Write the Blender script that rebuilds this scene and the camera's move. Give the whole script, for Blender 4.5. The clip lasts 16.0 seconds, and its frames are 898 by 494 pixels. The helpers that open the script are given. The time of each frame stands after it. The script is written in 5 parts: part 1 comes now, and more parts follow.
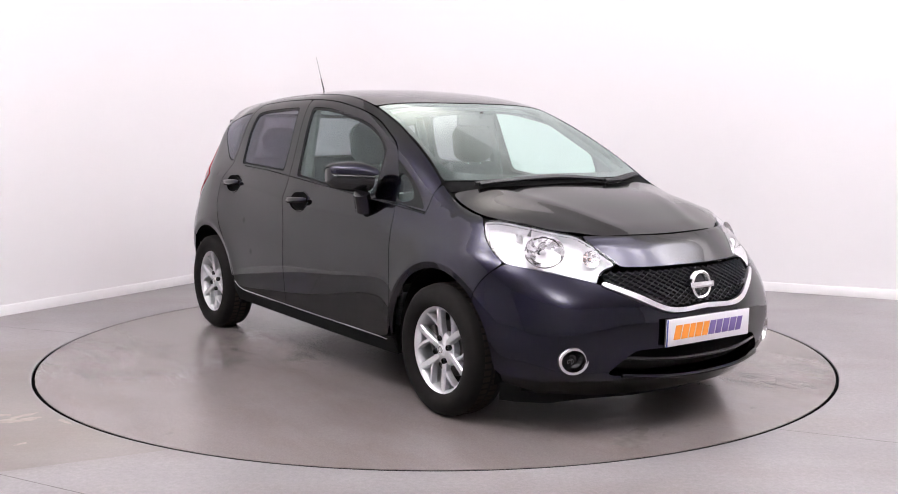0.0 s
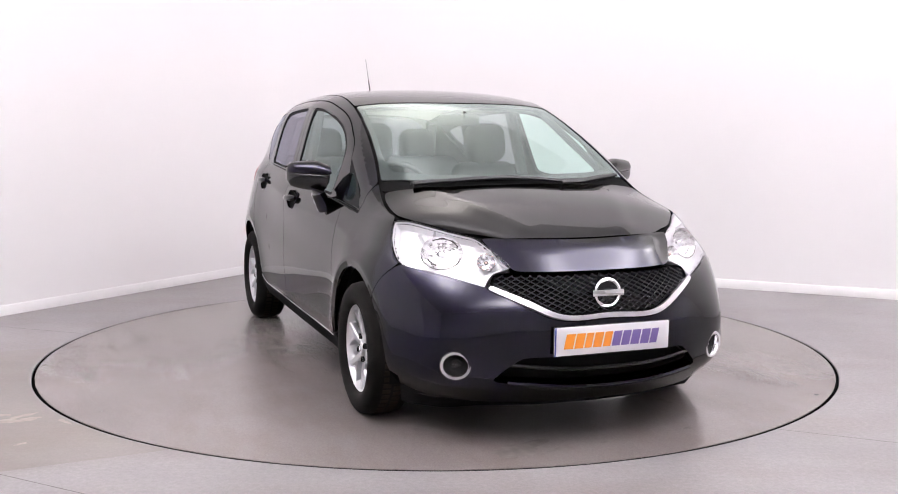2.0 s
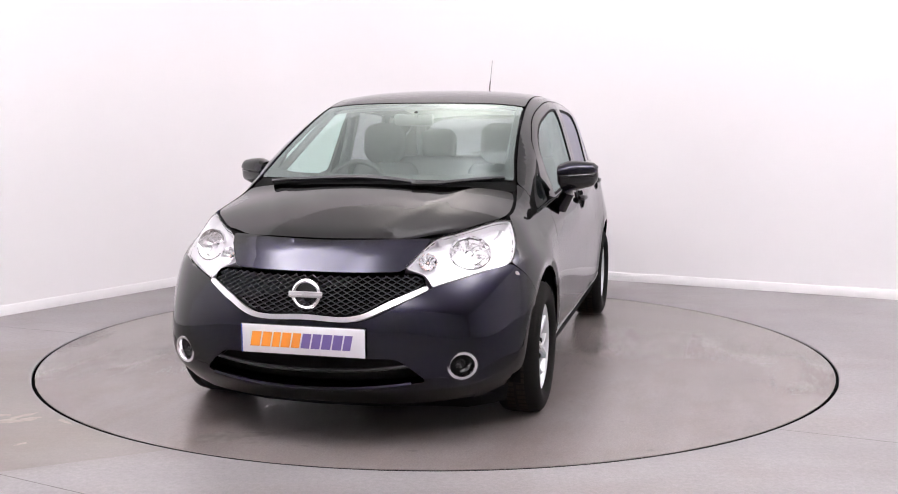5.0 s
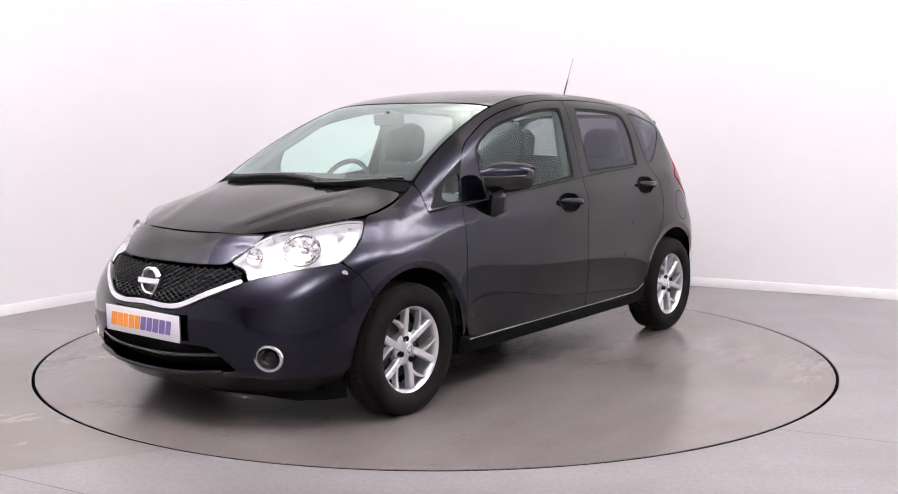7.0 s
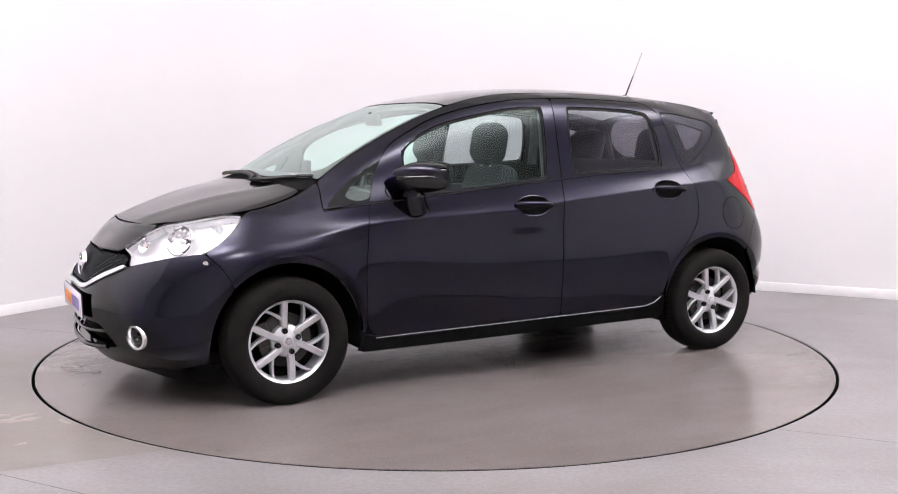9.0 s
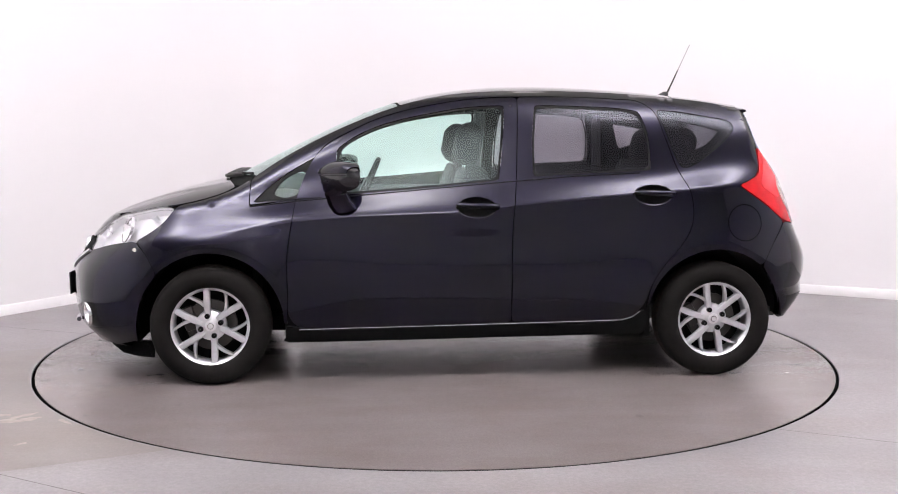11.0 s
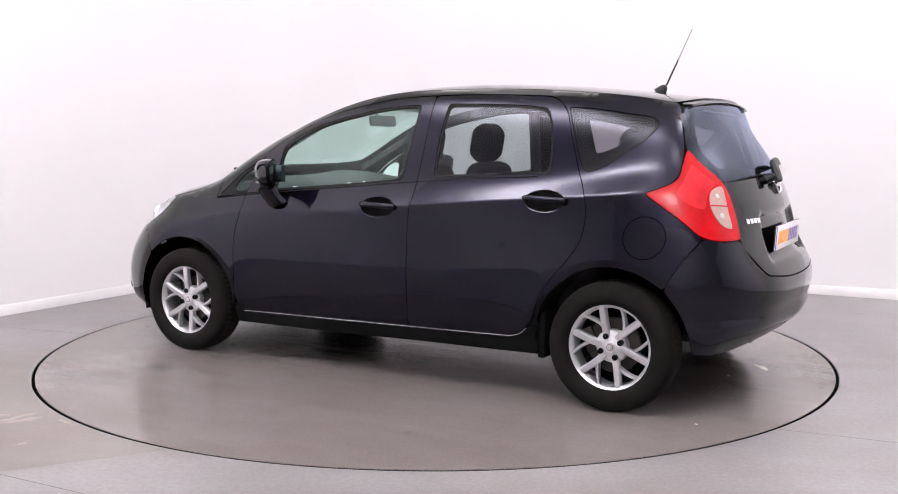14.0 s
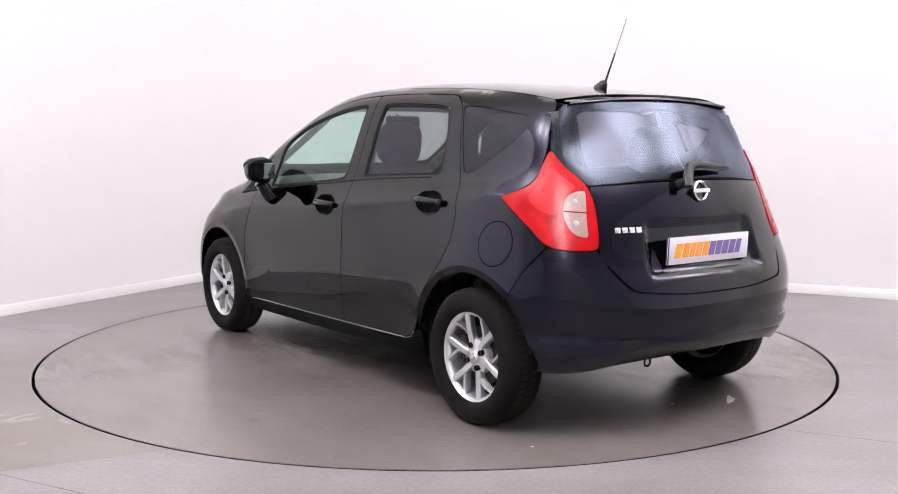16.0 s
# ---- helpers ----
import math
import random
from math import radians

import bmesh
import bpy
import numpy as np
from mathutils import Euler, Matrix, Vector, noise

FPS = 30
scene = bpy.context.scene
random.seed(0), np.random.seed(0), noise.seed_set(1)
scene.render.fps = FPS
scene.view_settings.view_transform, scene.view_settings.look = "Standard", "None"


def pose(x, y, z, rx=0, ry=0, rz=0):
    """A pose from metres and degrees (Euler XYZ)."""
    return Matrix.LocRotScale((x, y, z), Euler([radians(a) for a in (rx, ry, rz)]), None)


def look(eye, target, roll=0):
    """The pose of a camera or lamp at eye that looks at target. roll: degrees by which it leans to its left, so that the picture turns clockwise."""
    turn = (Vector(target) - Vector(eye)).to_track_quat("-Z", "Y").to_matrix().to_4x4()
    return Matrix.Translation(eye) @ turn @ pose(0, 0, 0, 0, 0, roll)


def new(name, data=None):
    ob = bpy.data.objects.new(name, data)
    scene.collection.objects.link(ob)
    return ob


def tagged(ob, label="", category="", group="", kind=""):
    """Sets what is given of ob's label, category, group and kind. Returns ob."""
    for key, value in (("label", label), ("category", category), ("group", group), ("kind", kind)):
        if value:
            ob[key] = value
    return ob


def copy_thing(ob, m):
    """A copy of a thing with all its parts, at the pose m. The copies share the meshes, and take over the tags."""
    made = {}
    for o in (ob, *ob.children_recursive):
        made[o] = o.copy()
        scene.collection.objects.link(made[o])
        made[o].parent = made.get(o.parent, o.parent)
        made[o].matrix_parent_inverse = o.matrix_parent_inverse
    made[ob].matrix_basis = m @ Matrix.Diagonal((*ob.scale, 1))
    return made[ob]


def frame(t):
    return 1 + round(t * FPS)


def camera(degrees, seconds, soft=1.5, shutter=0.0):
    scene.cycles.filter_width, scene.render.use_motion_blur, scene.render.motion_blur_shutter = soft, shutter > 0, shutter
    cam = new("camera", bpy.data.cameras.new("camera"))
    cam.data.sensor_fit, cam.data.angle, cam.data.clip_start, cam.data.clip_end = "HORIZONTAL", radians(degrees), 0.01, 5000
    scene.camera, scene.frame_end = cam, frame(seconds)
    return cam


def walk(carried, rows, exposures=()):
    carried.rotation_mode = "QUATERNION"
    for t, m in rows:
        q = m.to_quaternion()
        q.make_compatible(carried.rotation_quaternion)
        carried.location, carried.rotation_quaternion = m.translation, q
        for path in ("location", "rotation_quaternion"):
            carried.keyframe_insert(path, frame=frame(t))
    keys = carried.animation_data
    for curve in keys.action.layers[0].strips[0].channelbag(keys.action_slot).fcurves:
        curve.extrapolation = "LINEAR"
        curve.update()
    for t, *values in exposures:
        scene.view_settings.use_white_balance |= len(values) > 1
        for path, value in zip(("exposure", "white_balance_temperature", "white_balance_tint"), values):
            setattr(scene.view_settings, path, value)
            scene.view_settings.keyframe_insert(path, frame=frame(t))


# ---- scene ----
# ---- camera: on a tripod, standing still ----
cam = camera(48.07, 16.0, soft=1.0)
VIEW = pose(0, -5.895, 1.255, 90 - 6.37, -0.17, -0.65)
walk(cam, [(0.0, VIEW), (16.0, VIEW)])

# ---- world, light and exposure ----
TURN = [(0.0, -55.2), (0.5, -56.4), (1.0, -59.3), (1.5, -63.7), (2.0, -69.55), (2.5, -75.3), (3.0, -81.4), (3.5, -87.15),
        (4.0, -93.25), (4.5, -99.1), (5.3, -108.7), (6.1, -118.2), (7.0, -128.75), (7.5, -134.5), (8.0, -140.4), (8.5, -146.15), (9.0, -152.15),
        (9.8, -161.4), (10.6, -170.6), (11.5, -181.0), (12.0, -186.95), (12.5, -192.7), (13.0, -198.75), (13.5, -204.5), (14.0, -210.6),
        (14.5, -216.4), (15.0, -222.5), (15.5, -228.35), (16.0, -234.25)]
world = bpy.data.worlds.new("world")
scene.world = world
world.use_nodes = True
world.node_tree.nodes["Background"].inputs[0].default_value = (1.0, 0.96, 0.97, 1)
world.node_tree.nodes["Background"].inputs[1].default_value = 0.05
scene.view_settings.exposure = 0.0


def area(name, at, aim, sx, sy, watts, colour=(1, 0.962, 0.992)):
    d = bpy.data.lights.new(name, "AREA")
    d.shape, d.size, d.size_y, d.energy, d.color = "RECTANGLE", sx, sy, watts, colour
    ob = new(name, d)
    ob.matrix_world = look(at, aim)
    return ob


# unseen uplights bounced off the white ceiling, set by the car's highlights: both flanks, behind the camera and,
# warmer, by the far wall
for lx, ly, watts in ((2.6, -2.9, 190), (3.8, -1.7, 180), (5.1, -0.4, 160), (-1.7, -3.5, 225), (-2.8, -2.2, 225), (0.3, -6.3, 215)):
    area("unseen_uplight", (lx, ly, 3.75), (lx, ly + 0.001, 5.0), 0.5, 0.5, watts)
# an added lamp; its warm colour tints the middle of the far wall
area("unseen_uplight", (0.0, 2.9, 3.75), (0.0, 2.901, 5.0), 0.5, 0.5, 22, (1, 0.93, 0.87))
# unseen fill lamps added under the ceiling, turned to the white wall to brighten it
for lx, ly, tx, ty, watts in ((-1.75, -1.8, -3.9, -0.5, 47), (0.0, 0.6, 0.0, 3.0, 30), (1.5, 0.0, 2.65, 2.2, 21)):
    area("added_wall_fill", (lx, ly, 4.25), (tx, ty, 3.5), 1.2, 0.4, watts)


# ---- materials ----
def nodes_of(name):
    m = bpy.data.materials.new(name)
    m.use_nodes = True
    n = m.node_tree.nodes
    return m, n, m.node_tree.links, n["Principled BSDF"]


def setp(b, **k):
    names = dict(base="Base Color", rough="Roughness", metal="Metallic", coat="Coat Weight", coatr="Coat Roughness", ior="IOR", trans="Transmission Weight", spec="Specular IOR Level", alpha="Alpha")
    for key, v in k.items():
        b.inputs[names[key]].default_value = (*v, 1) if isinstance(v, tuple) else v


def plain(name, base, rough=0.5, metal=0.0, wear=0.25, scale=30.0, bump=0.0, **k):
    """A surface with a slight uneven tone, grain in its gloss and, where asked, relief."""
    m, n, l, b = nodes_of(name)
    setp(b, base=base, rough=rough, metal=metal, **k)
    tc = n.new("ShaderNodeTexCoord")
    t = n.new("ShaderNodeTexNoise")
    t.inputs["Scale"].default_value, t.inputs["Detail"].default_value = scale, 6
    l.new(tc.outputs["Object"], t.inputs["Vector"])
    r = n.new("ShaderNodeMapRange")
    r.inputs["To Min"].default_value, r.inputs["To Max"].default_value = 1 - wear, 1 + wear
    l.new(t.outputs["Fac"], r.inputs["Value"])
    mx = n.new("ShaderNodeMix")
    mx.data_type, mx.blend_type = "RGBA", "MULTIPLY"
    mx.inputs["Factor"].default_value = 1
    mx.inputs[6].default_value = (*base, 1)
    l.new(r.outputs[0], mx.inputs[7])
    l.new(mx.outputs[2], b.inputs["Base Color"])
    if bump:
        bp = n.new("ShaderNodeBump")
        bp.inputs["Strength"].default_value, bp.inputs["Distance"].default_value = bump, 0.002
        l.new(t.outputs["Fac"], bp.inputs["Height"])
        l.new(bp.outputs[0], b.inputs["Normal"])
    return m


def paint_material():
    m, n, l, b = nodes_of("dark_blue_metallic_paint")
    setp(b, base=(0.02, 0.018, 0.036), rough=0.25, metal=1.0, coat=1.0, coatr=0.03, ior=1.45)
    b.inputs["Specular Tint"].default_value = (0.05, 0.04, 0.12, 1)
    b.inputs["Coat IOR"].default_value = 1.375
    tc = n.new("ShaderNodeTexCoord")
    t = n.new("ShaderNodeTexNoise")
    t.inputs["Scale"].default_value, t.inputs["Detail"].default_value = 900, 2
    l.new(tc.outputs["Object"], t.inputs["Vector"])
    cr = n.new("ShaderNodeValToRGB")
    cr.color_ramp.elements[0].color = (0.0008, 0.0007, 0.0020, 1)
    cr.color_ramp.elements[1].color = (0.0108, 0.0092, 0.0265, 1)
    l.new(t.outputs["Fac"], cr.inputs["Fac"])
    l.new(cr.outputs["Color"], b.inputs["Base Color"])
    d = n.new("ShaderNodeTexNoise")
    d.inputs["Scale"].default_value, d.inputs["Detail"].default_value = 3, 5
    l.new(tc.outputs["Object"], d.inputs["Vector"])
    r = n.new("ShaderNodeMapRange")
    r.inputs["To Min"].default_value, r.inputs["To Max"].default_value = 0.022, 0.050
    l.new(d.outputs["Fac"], r.inputs["Value"])
    l.new(r.outputs[0], b.inputs["Coat Roughness"])
    return m


def glass_material(name, tint, rough=0.0, face=0.075, power=3.0, sheen=(1, 1, 1)):
    """Thin car glass: a see-through pane with a glossy face."""
    m, n, l, b = nodes_of(name)
    n.remove(b)
    out = n["Material Output"]
    tr, gl, mixs, lw = n.new("ShaderNodeBsdfTransparent"), n.new("ShaderNodeBsdfGlossy"), n.new("ShaderNodeMixShader"), n.new("ShaderNodeLayerWeight")
    tr.inputs[0].default_value = (*tint, 1)
    gl.inputs["Roughness"].default_value = rough
    gl.inputs["Color"].default_value = (*sheen, 1)
    lw.inputs["Blend"].default_value = 0.5
    pw, sc = n.new("ShaderNodeMath"), n.new("ShaderNodeMath")
    pw.operation, sc.operation = "POWER", "MULTIPLY_ADD"
    pw.inputs[1].default_value, sc.inputs[1].default_value, sc.inputs[2].default_value = power, 0.85, face
    l.new(lw.outputs["Facing"], pw.inputs[0])
    l.new(pw.outputs[0], sc.inputs[0])
    l.new(sc.outputs[0], mixs.inputs[0])
    l.new(tr.outputs[0], mixs.inputs[1])
    l.new(gl.outputs[0], mixs.inputs[2])
    l.new(mixs.outputs[0], out.inputs["Surface"])
    return m


def floor_material(name, a, b_, streak, stain, grain=0.08, soil=0.5, gloss=(0.24, 0.42)):
    m, n, l, b = nodes_of(name)
    setp(b, rough=0.42, spec=0.6)
    tc = n.new("ShaderNodeTexCoord")
    def noise_tex(scale, detail=8, stretch=None):
        t = n.new("ShaderNodeTexNoise")
        t.inputs["Scale"].default_value, t.inputs["Detail"].default_value, t.inputs["Roughness"].default_value = scale, detail, 0.62
        if stretch:
            mp = n.new("ShaderNodeMapping")
            mp.inputs["Scale"].default_value = stretch
            mp.inputs["Rotation"].default_value = (0, 0, 0.35)
            l.new(tc.outputs["Object"], mp.inputs["Vector"])
            l.new(mp.outputs[0], t.inputs["Vector"])
        else:
            l.new(tc.outputs["Object"], t.inputs["Vector"])
        return t
    big, fine, sw = noise_tex(0.9), noise_tex(140, 3), noise_tex(1.2, 6, (0.35, 2.2, 1))
    cr = n.new("ShaderNodeValToRGB")
    cr.color_ramp.elements[0].position, cr.color_ramp.elements[1].position = 0.3, 0.7
    cr.color_ramp.elements[0].color, cr.color_ramp.elements[1].color = (*a, 1), (*b_, 1)
    l.new(big.outputs["Fac"], cr.inputs["Fac"])
    def multiply(src, fac, lo, hi, p0=0.3, p1=0.7):
        r = n.new("ShaderNodeMapRange")
        r.inputs["From Min"].default_value, r.inputs["From Max"].default_value = p0, p1
        r.inputs["To Min"].default_value, r.inputs["To Max"].default_value = lo, hi
        l.new(fac, r.inputs["Value"])
        mx = n.new("ShaderNodeMix")
        mx.data_type, mx.blend_type = "RGBA", "MULTIPLY"
        mx.inputs["Factor"].default_value = 1
        l.new(src, mx.inputs[6])
        l.new(r.outputs[0], mx.inputs[7])
        return mx.outputs[2]
    c = multiply(cr.outputs["Color"], fine.outputs["Fac"], 0.88, 1.12)
    speck = noise_tex(48, 4)
    c = multiply(c, speck.outputs["Fac"], 1 - grain, 1 + grain)
    dirt = noise_tex(1.7, 7, (0.8, 1.7, 1))
    dr = n.new("ShaderNodeMapRange")
    dr.inputs["From Min"].default_value, dr.inputs["From Max"].default_value = 0.46, 0.72
    dr.inputs["To Max"].default_value = soil
    l.new(dirt.outputs["Fac"], dr.inputs["Value"])
    dm = n.new("ShaderNodeMix")
    dm.data_type, dm.blend_type = "RGBA", "MULTIPLY"
    dm.inputs[7].default_value = (0.78, 0.69, 0.62, 1)
    l.new(dr.outputs[0], dm.inputs["Factor"])
    l.new(c, dm.inputs[6])
    c = dm.outputs[2]
    c = multiply(c, sw.outputs["Fac"], 1 - streak, 1 + streak)
    spots = noise_tex(5.5, 2)
    c = multiply(c, spots.outputs["Fac"], 1.0, 1 - stain, 0.70, 0.74)
    l.new(c, b.inputs["Base Color"])
    r = n.new("ShaderNodeMapRange")
    r.inputs["To Min"].default_value, r.inputs["To Max"].default_value = gloss
    l.new(sw.outputs["Fac"], r.inputs["Value"])
    l.new(r.outputs[0], b.inputs["Roughness"])
    bp = n.new("ShaderNodeBump")
    bp.inputs["Strength"].default_value, bp.inputs["Distance"].default_value = 0.08, 0.001
    l.new(fine.outputs["Fac"], bp.inputs["Height"])
    l.new(bp.outputs[0], b.inputs["Normal"])
    return m


PAINT = paint_material()
BLACK = plain("black_plastic", (0.009, 0.009, 0.010), 0.5, wear=0.2, bump=0.1, scale=200)
GLOSSBLACK = plain("gloss_black_plastic", (0.008, 0.008, 0.009), 0.12, wear=0.1)
GRILLE = plain("grille_plastic", (0.030, 0.030, 0.034), 0.20, wear=0.1)
SHELL = plain("black_underseal", (0.005, 0.005, 0.005), 0.9, spec=0.08)
RUBBER = plain("tyre_rubber", (0.0082, 0.0072, 0.0068), 0.85, wear=0.45, scale=14, bump=0.25, spec=0.12)
DUSTY = plain("dusty_tread_rubber", (0.024, 0.0185, 0.0155), 0.95, wear=0.5, scale=22, bump=0.25, spec=0.1)
SEAL = plain("window_rubber", (0.006, 0.006, 0.0065), 0.7, wear=0.2, spec=0.2)
ALLOY = plain("silver_alloy_paint", (0.62, 0.62, 0.64), 0.33, 0.7, wear=0.05, scale=60)
LINE = plain("dull_grey_edge", (0.38, 0.37, 0.38), 0.45, wear=0.1)
CHROME = plain("chrome", (0.86, 0.86, 0.87), 0.1, 1.0, wear=0.03)
MIRROR = plain("silvered_mirror_glass", (0.34, 0.40, 0.41), 0.03, 1.0, wear=0.02)
SATIN = plain("satin_silver", (0.78, 0.77, 0.79), 0.28, 0.9, wear=0.04)
STEEL = plain("brake_steel", (0.06, 0.055, 0.052), 0.45, 0.8, wear=0.3, scale=20)
GLASS = glass_material("green_tinted_glass", (0.78, 0.94, 0.89), 0.0, 0.038, 4.2, (0.86, 1.0, 0.97))
# the windscreen's milky reflected haze is put in as extra mint gloss
SCREEN = glass_material("sheen_windscreen_glass", (0.82, 0.96, 0.91), 0.05, 0.085, 3.0, (0.86, 1.0, 0.96))
DARKGLASS = glass_material("privacy_glass", (0.44, 0.43, 0.46), 0.03, 0.036, 4.5, (0.84, 0.85, 0.98))
REARGLASS = glass_material("dark_rear_window_glass", (0.28, 0.275, 0.30), 0.02, 0.042, 4.5, (0.70, 0.78, 1.0))
CLEAR = glass_material("clear_lens", (0.95, 0.95, 0.96), 0.0, 0.05, 4.0)
REDLENS = plain("red_lens", (0.40, 0.0025, 0.006), 0.14, wear=0.35, scale=18, spec=0.32)
PINKLENS = plain("lit_red_lens", (0.52, 0.016, 0.024), 0.14, wear=0.35, scale=22, spec=0.35)
CREAM = plain("clear_reversing_lens", (0.36, 0.23, 0.21), 0.2, wear=0.25, scale=60, coat=0.3)
LAMPBOWL = plain("lamp_reflector", (0.88, 0.87, 0.88), 0.10, 1.0, wear=0.06, scale=40)
LAMPWHITE = plain("lamp_bezel_silver", (0.82, 0.81, 0.83), 0.3, 0.4, wear=0.05)
AMBER = plain("amber_bulb", (0.80, 0.56, 0.48), 0.15, wear=0.1, coat=1.0)
SEAT = plain("charcoal_seat_cloth", (0.020, 0.020, 0.024), 0.9, wear=0.15, scale=60, bump=0.1)
TRIM = plain("grey_cabin_plastic", (0.05, 0.05, 0.053), 0.6, wear=0.15, scale=250, bump=0.15)
HEADLINER = plain("pale_headlining", (0.42, 0.43, 0.42), 0.9, wear=0.05, scale=200)
PLATE = plain("white_acrylic_plate", (0.82, 0.80, 0.83), 0.25, wear=0.02)
BLUE = plain("blue_strip", (0.03, 0.06, 0.30), 0.3, wear=0.05)
ORANGE = plain("orange_print", (0.86, 0.30, 0.03), 0.4, wear=0.06)
PURPLE = plain("purple_print", (0.16, 0.11, 0.32), 0.4, wear=0.06)
GAP = plain("soft_black_rubber", (0.0025, 0.0025, 0.0025), 1.0, wear=0.2, spec=0.0)
GREYWALL = plain("grey_unseen_wall", (0.52, 0.51, 0.52), 0.7, wear=0.03, scale=1.3)
WALL = plain("white_painted_wall", (0.845, 0.822, 0.836), 0.65, wear=0.012, scale=1.3, bump=0.03)
SKIRTING = plain("white_gloss_skirting", (0.78, 0.76, 0.77), 0.4, wear=0.02, scale=6)
CEIL = plain("white_ceiling", (0.80, 0.795, 0.80), 0.85, wear=0.01, scale=2)
FLOOR = floor_material("grey_vinyl_floor", (0.166, 0.154, 0.159), (0.228, 0.213, 0.220), 0.12, 0.10, 0.14, 0.55, (0.30, 0.48))
DISK = floor_material("grey_turntable_vinyl", (0.140, 0.120, 0.116), (0.170, 0.150, 0.147), 0.06, 0.14, 0.05, 0.40, (0.21, 0.27))
PATCH = floor_material("worn_brownish_floor", (0.112, 0.099, 0.093), (0.172, 0.154, 0.146), 0.20, 0.16, 0.09, 0.8)
SCUFF = plain("pale_scuff", (0.32, 0.28, 0.26), 0.6, wear=0.4, scale=30)
JOINT = plain("dark_floor_joint", (0.075, 0.068, 0.066), 0.5, wear=0.3, scale=18)
STAIN = plain("dark_oil_stain", (0.138, 0.122, 0.116), 0.24, wear=0.4, scale=18)


# ---- helpers for meshes ----
def mesh_ob(name, verts, faces, material, parent=None, label="", smooth=True, normals=None):
    me = bpy.data.meshes.new(name)
    me.from_pydata([tuple(v) for v in verts], [], faces)
    me.materials.append(material)
    if smooth:
        me.shade_smooth()
    if normals is not None:
        me.normals_split_custom_set_from_vertices(normals)
    ob = new(name, me)
    ob.parent = parent
    if label:
        ob["label"] = label
    return ob


def part(name, bm, material, parent, label="", smooth=True, sharp=35):
    bmesh.ops.recalc_face_normals(bm, faces=bm.faces)
    for f in bm.faces:
        f.smooth = smooth
    for e in bm.edges:
        if smooth and len(e.link_faces) == 2 and e.calc_face_angle(0) > radians(sharp):
            e.smooth = False
    me = bpy.data.meshes.new(name)
    bm.to_mesh(me)
    bm.free()
    me.materials.append(material)
    ob = new(name, me)
    ob.parent = parent
    if label:
        ob["label"] = label
    return ob


def block(lo, hi, bevel=0.0, bm=None, seg=2):
    """A box between two corners, with rounded edges."""
    one = bmesh.new()
    bmesh.ops.create_cube(one, size=1)
    for v in one.verts:
        v.co = Vector([(a + b) / 2 + c * (b - a) for a, b, c in zip(lo, hi, v.co)])
    if bevel:
        bmesh.ops.bevel(one, geom=one.edges[:], offset=bevel, segments=seg, affect="EDGES", profile=0.5)
    if bm is None:
        return one
    tmp = bpy.data.meshes.new("tmp")
    one.to_mesh(tmp)
    one.free()
    bm.from_mesh(tmp)
    bpy.data.meshes.remove(tmp)
    return bm


def moved(bm, m):
    bmesh.ops.transform(bm, matrix=m, verts=bm.verts)
    return bm


def tube(path, radius, sides=8, closed=False):
    """A round bar along a path; radius may be a list."""
    bm = bmesh.new()
    pts = [Vector(p) for p in path]
    n, rings = len(pts), []
    up = Vector((0, 0, 1))
    for i, p in enumerate(pts):
        if closed:
            d = pts[(i + 1) % n] - pts[i - 1]
        else:
            d = pts[min(i + 1, n - 1)] - pts[max(i - 1, 0)]
        d.normalize()
        a = d.cross(up if abs(d.z) < 0.95 else Vector((1, 0, 0))).normalized()
        b = a.cross(d)
        r = radius[i] if isinstance(radius, (list, tuple)) else radius
        rings.append([bm.verts.new(p + (a * math.cos(k * math.tau / sides) + b * math.sin(k * math.tau / sides)) * r) for k in range(sides)])
    for i in range(n if closed else n - 1):
        q, s = rings[i], rings[(i + 1) % n]
        for k in range(sides):
            bm.faces.new((q[k], q[(k + 1) % sides], s[(k + 1) % sides], s[k]))
    if not closed:
        bm.faces.new(rings[0])
        bm.faces.new(rings[-1][::-1])
    return bm


def lathe(profile, seg=64, close=False):
    """Turns a profile of (radius, y) round the y axis."""
    bm = bmesh.new()
    rings = []
    for r, y in profile:
        rings.append([bm.verts.new((r * math.cos(k * math.tau / seg), y, r * math.sin(k * math.tau / seg))) for k in range(seg)])
    m = len(rings)
    for i in range(m if close else m - 1):
        q, s = rings[i], rings[(i + 1) % m]
        for k in range(seg):
            bm.faces.new((q[k], q[(k + 1) % seg], s[(k + 1) % seg], s[k]))
    return bm


# ---- the studio: floor, curved wall, ceiling ----
RADIUS = 2.233


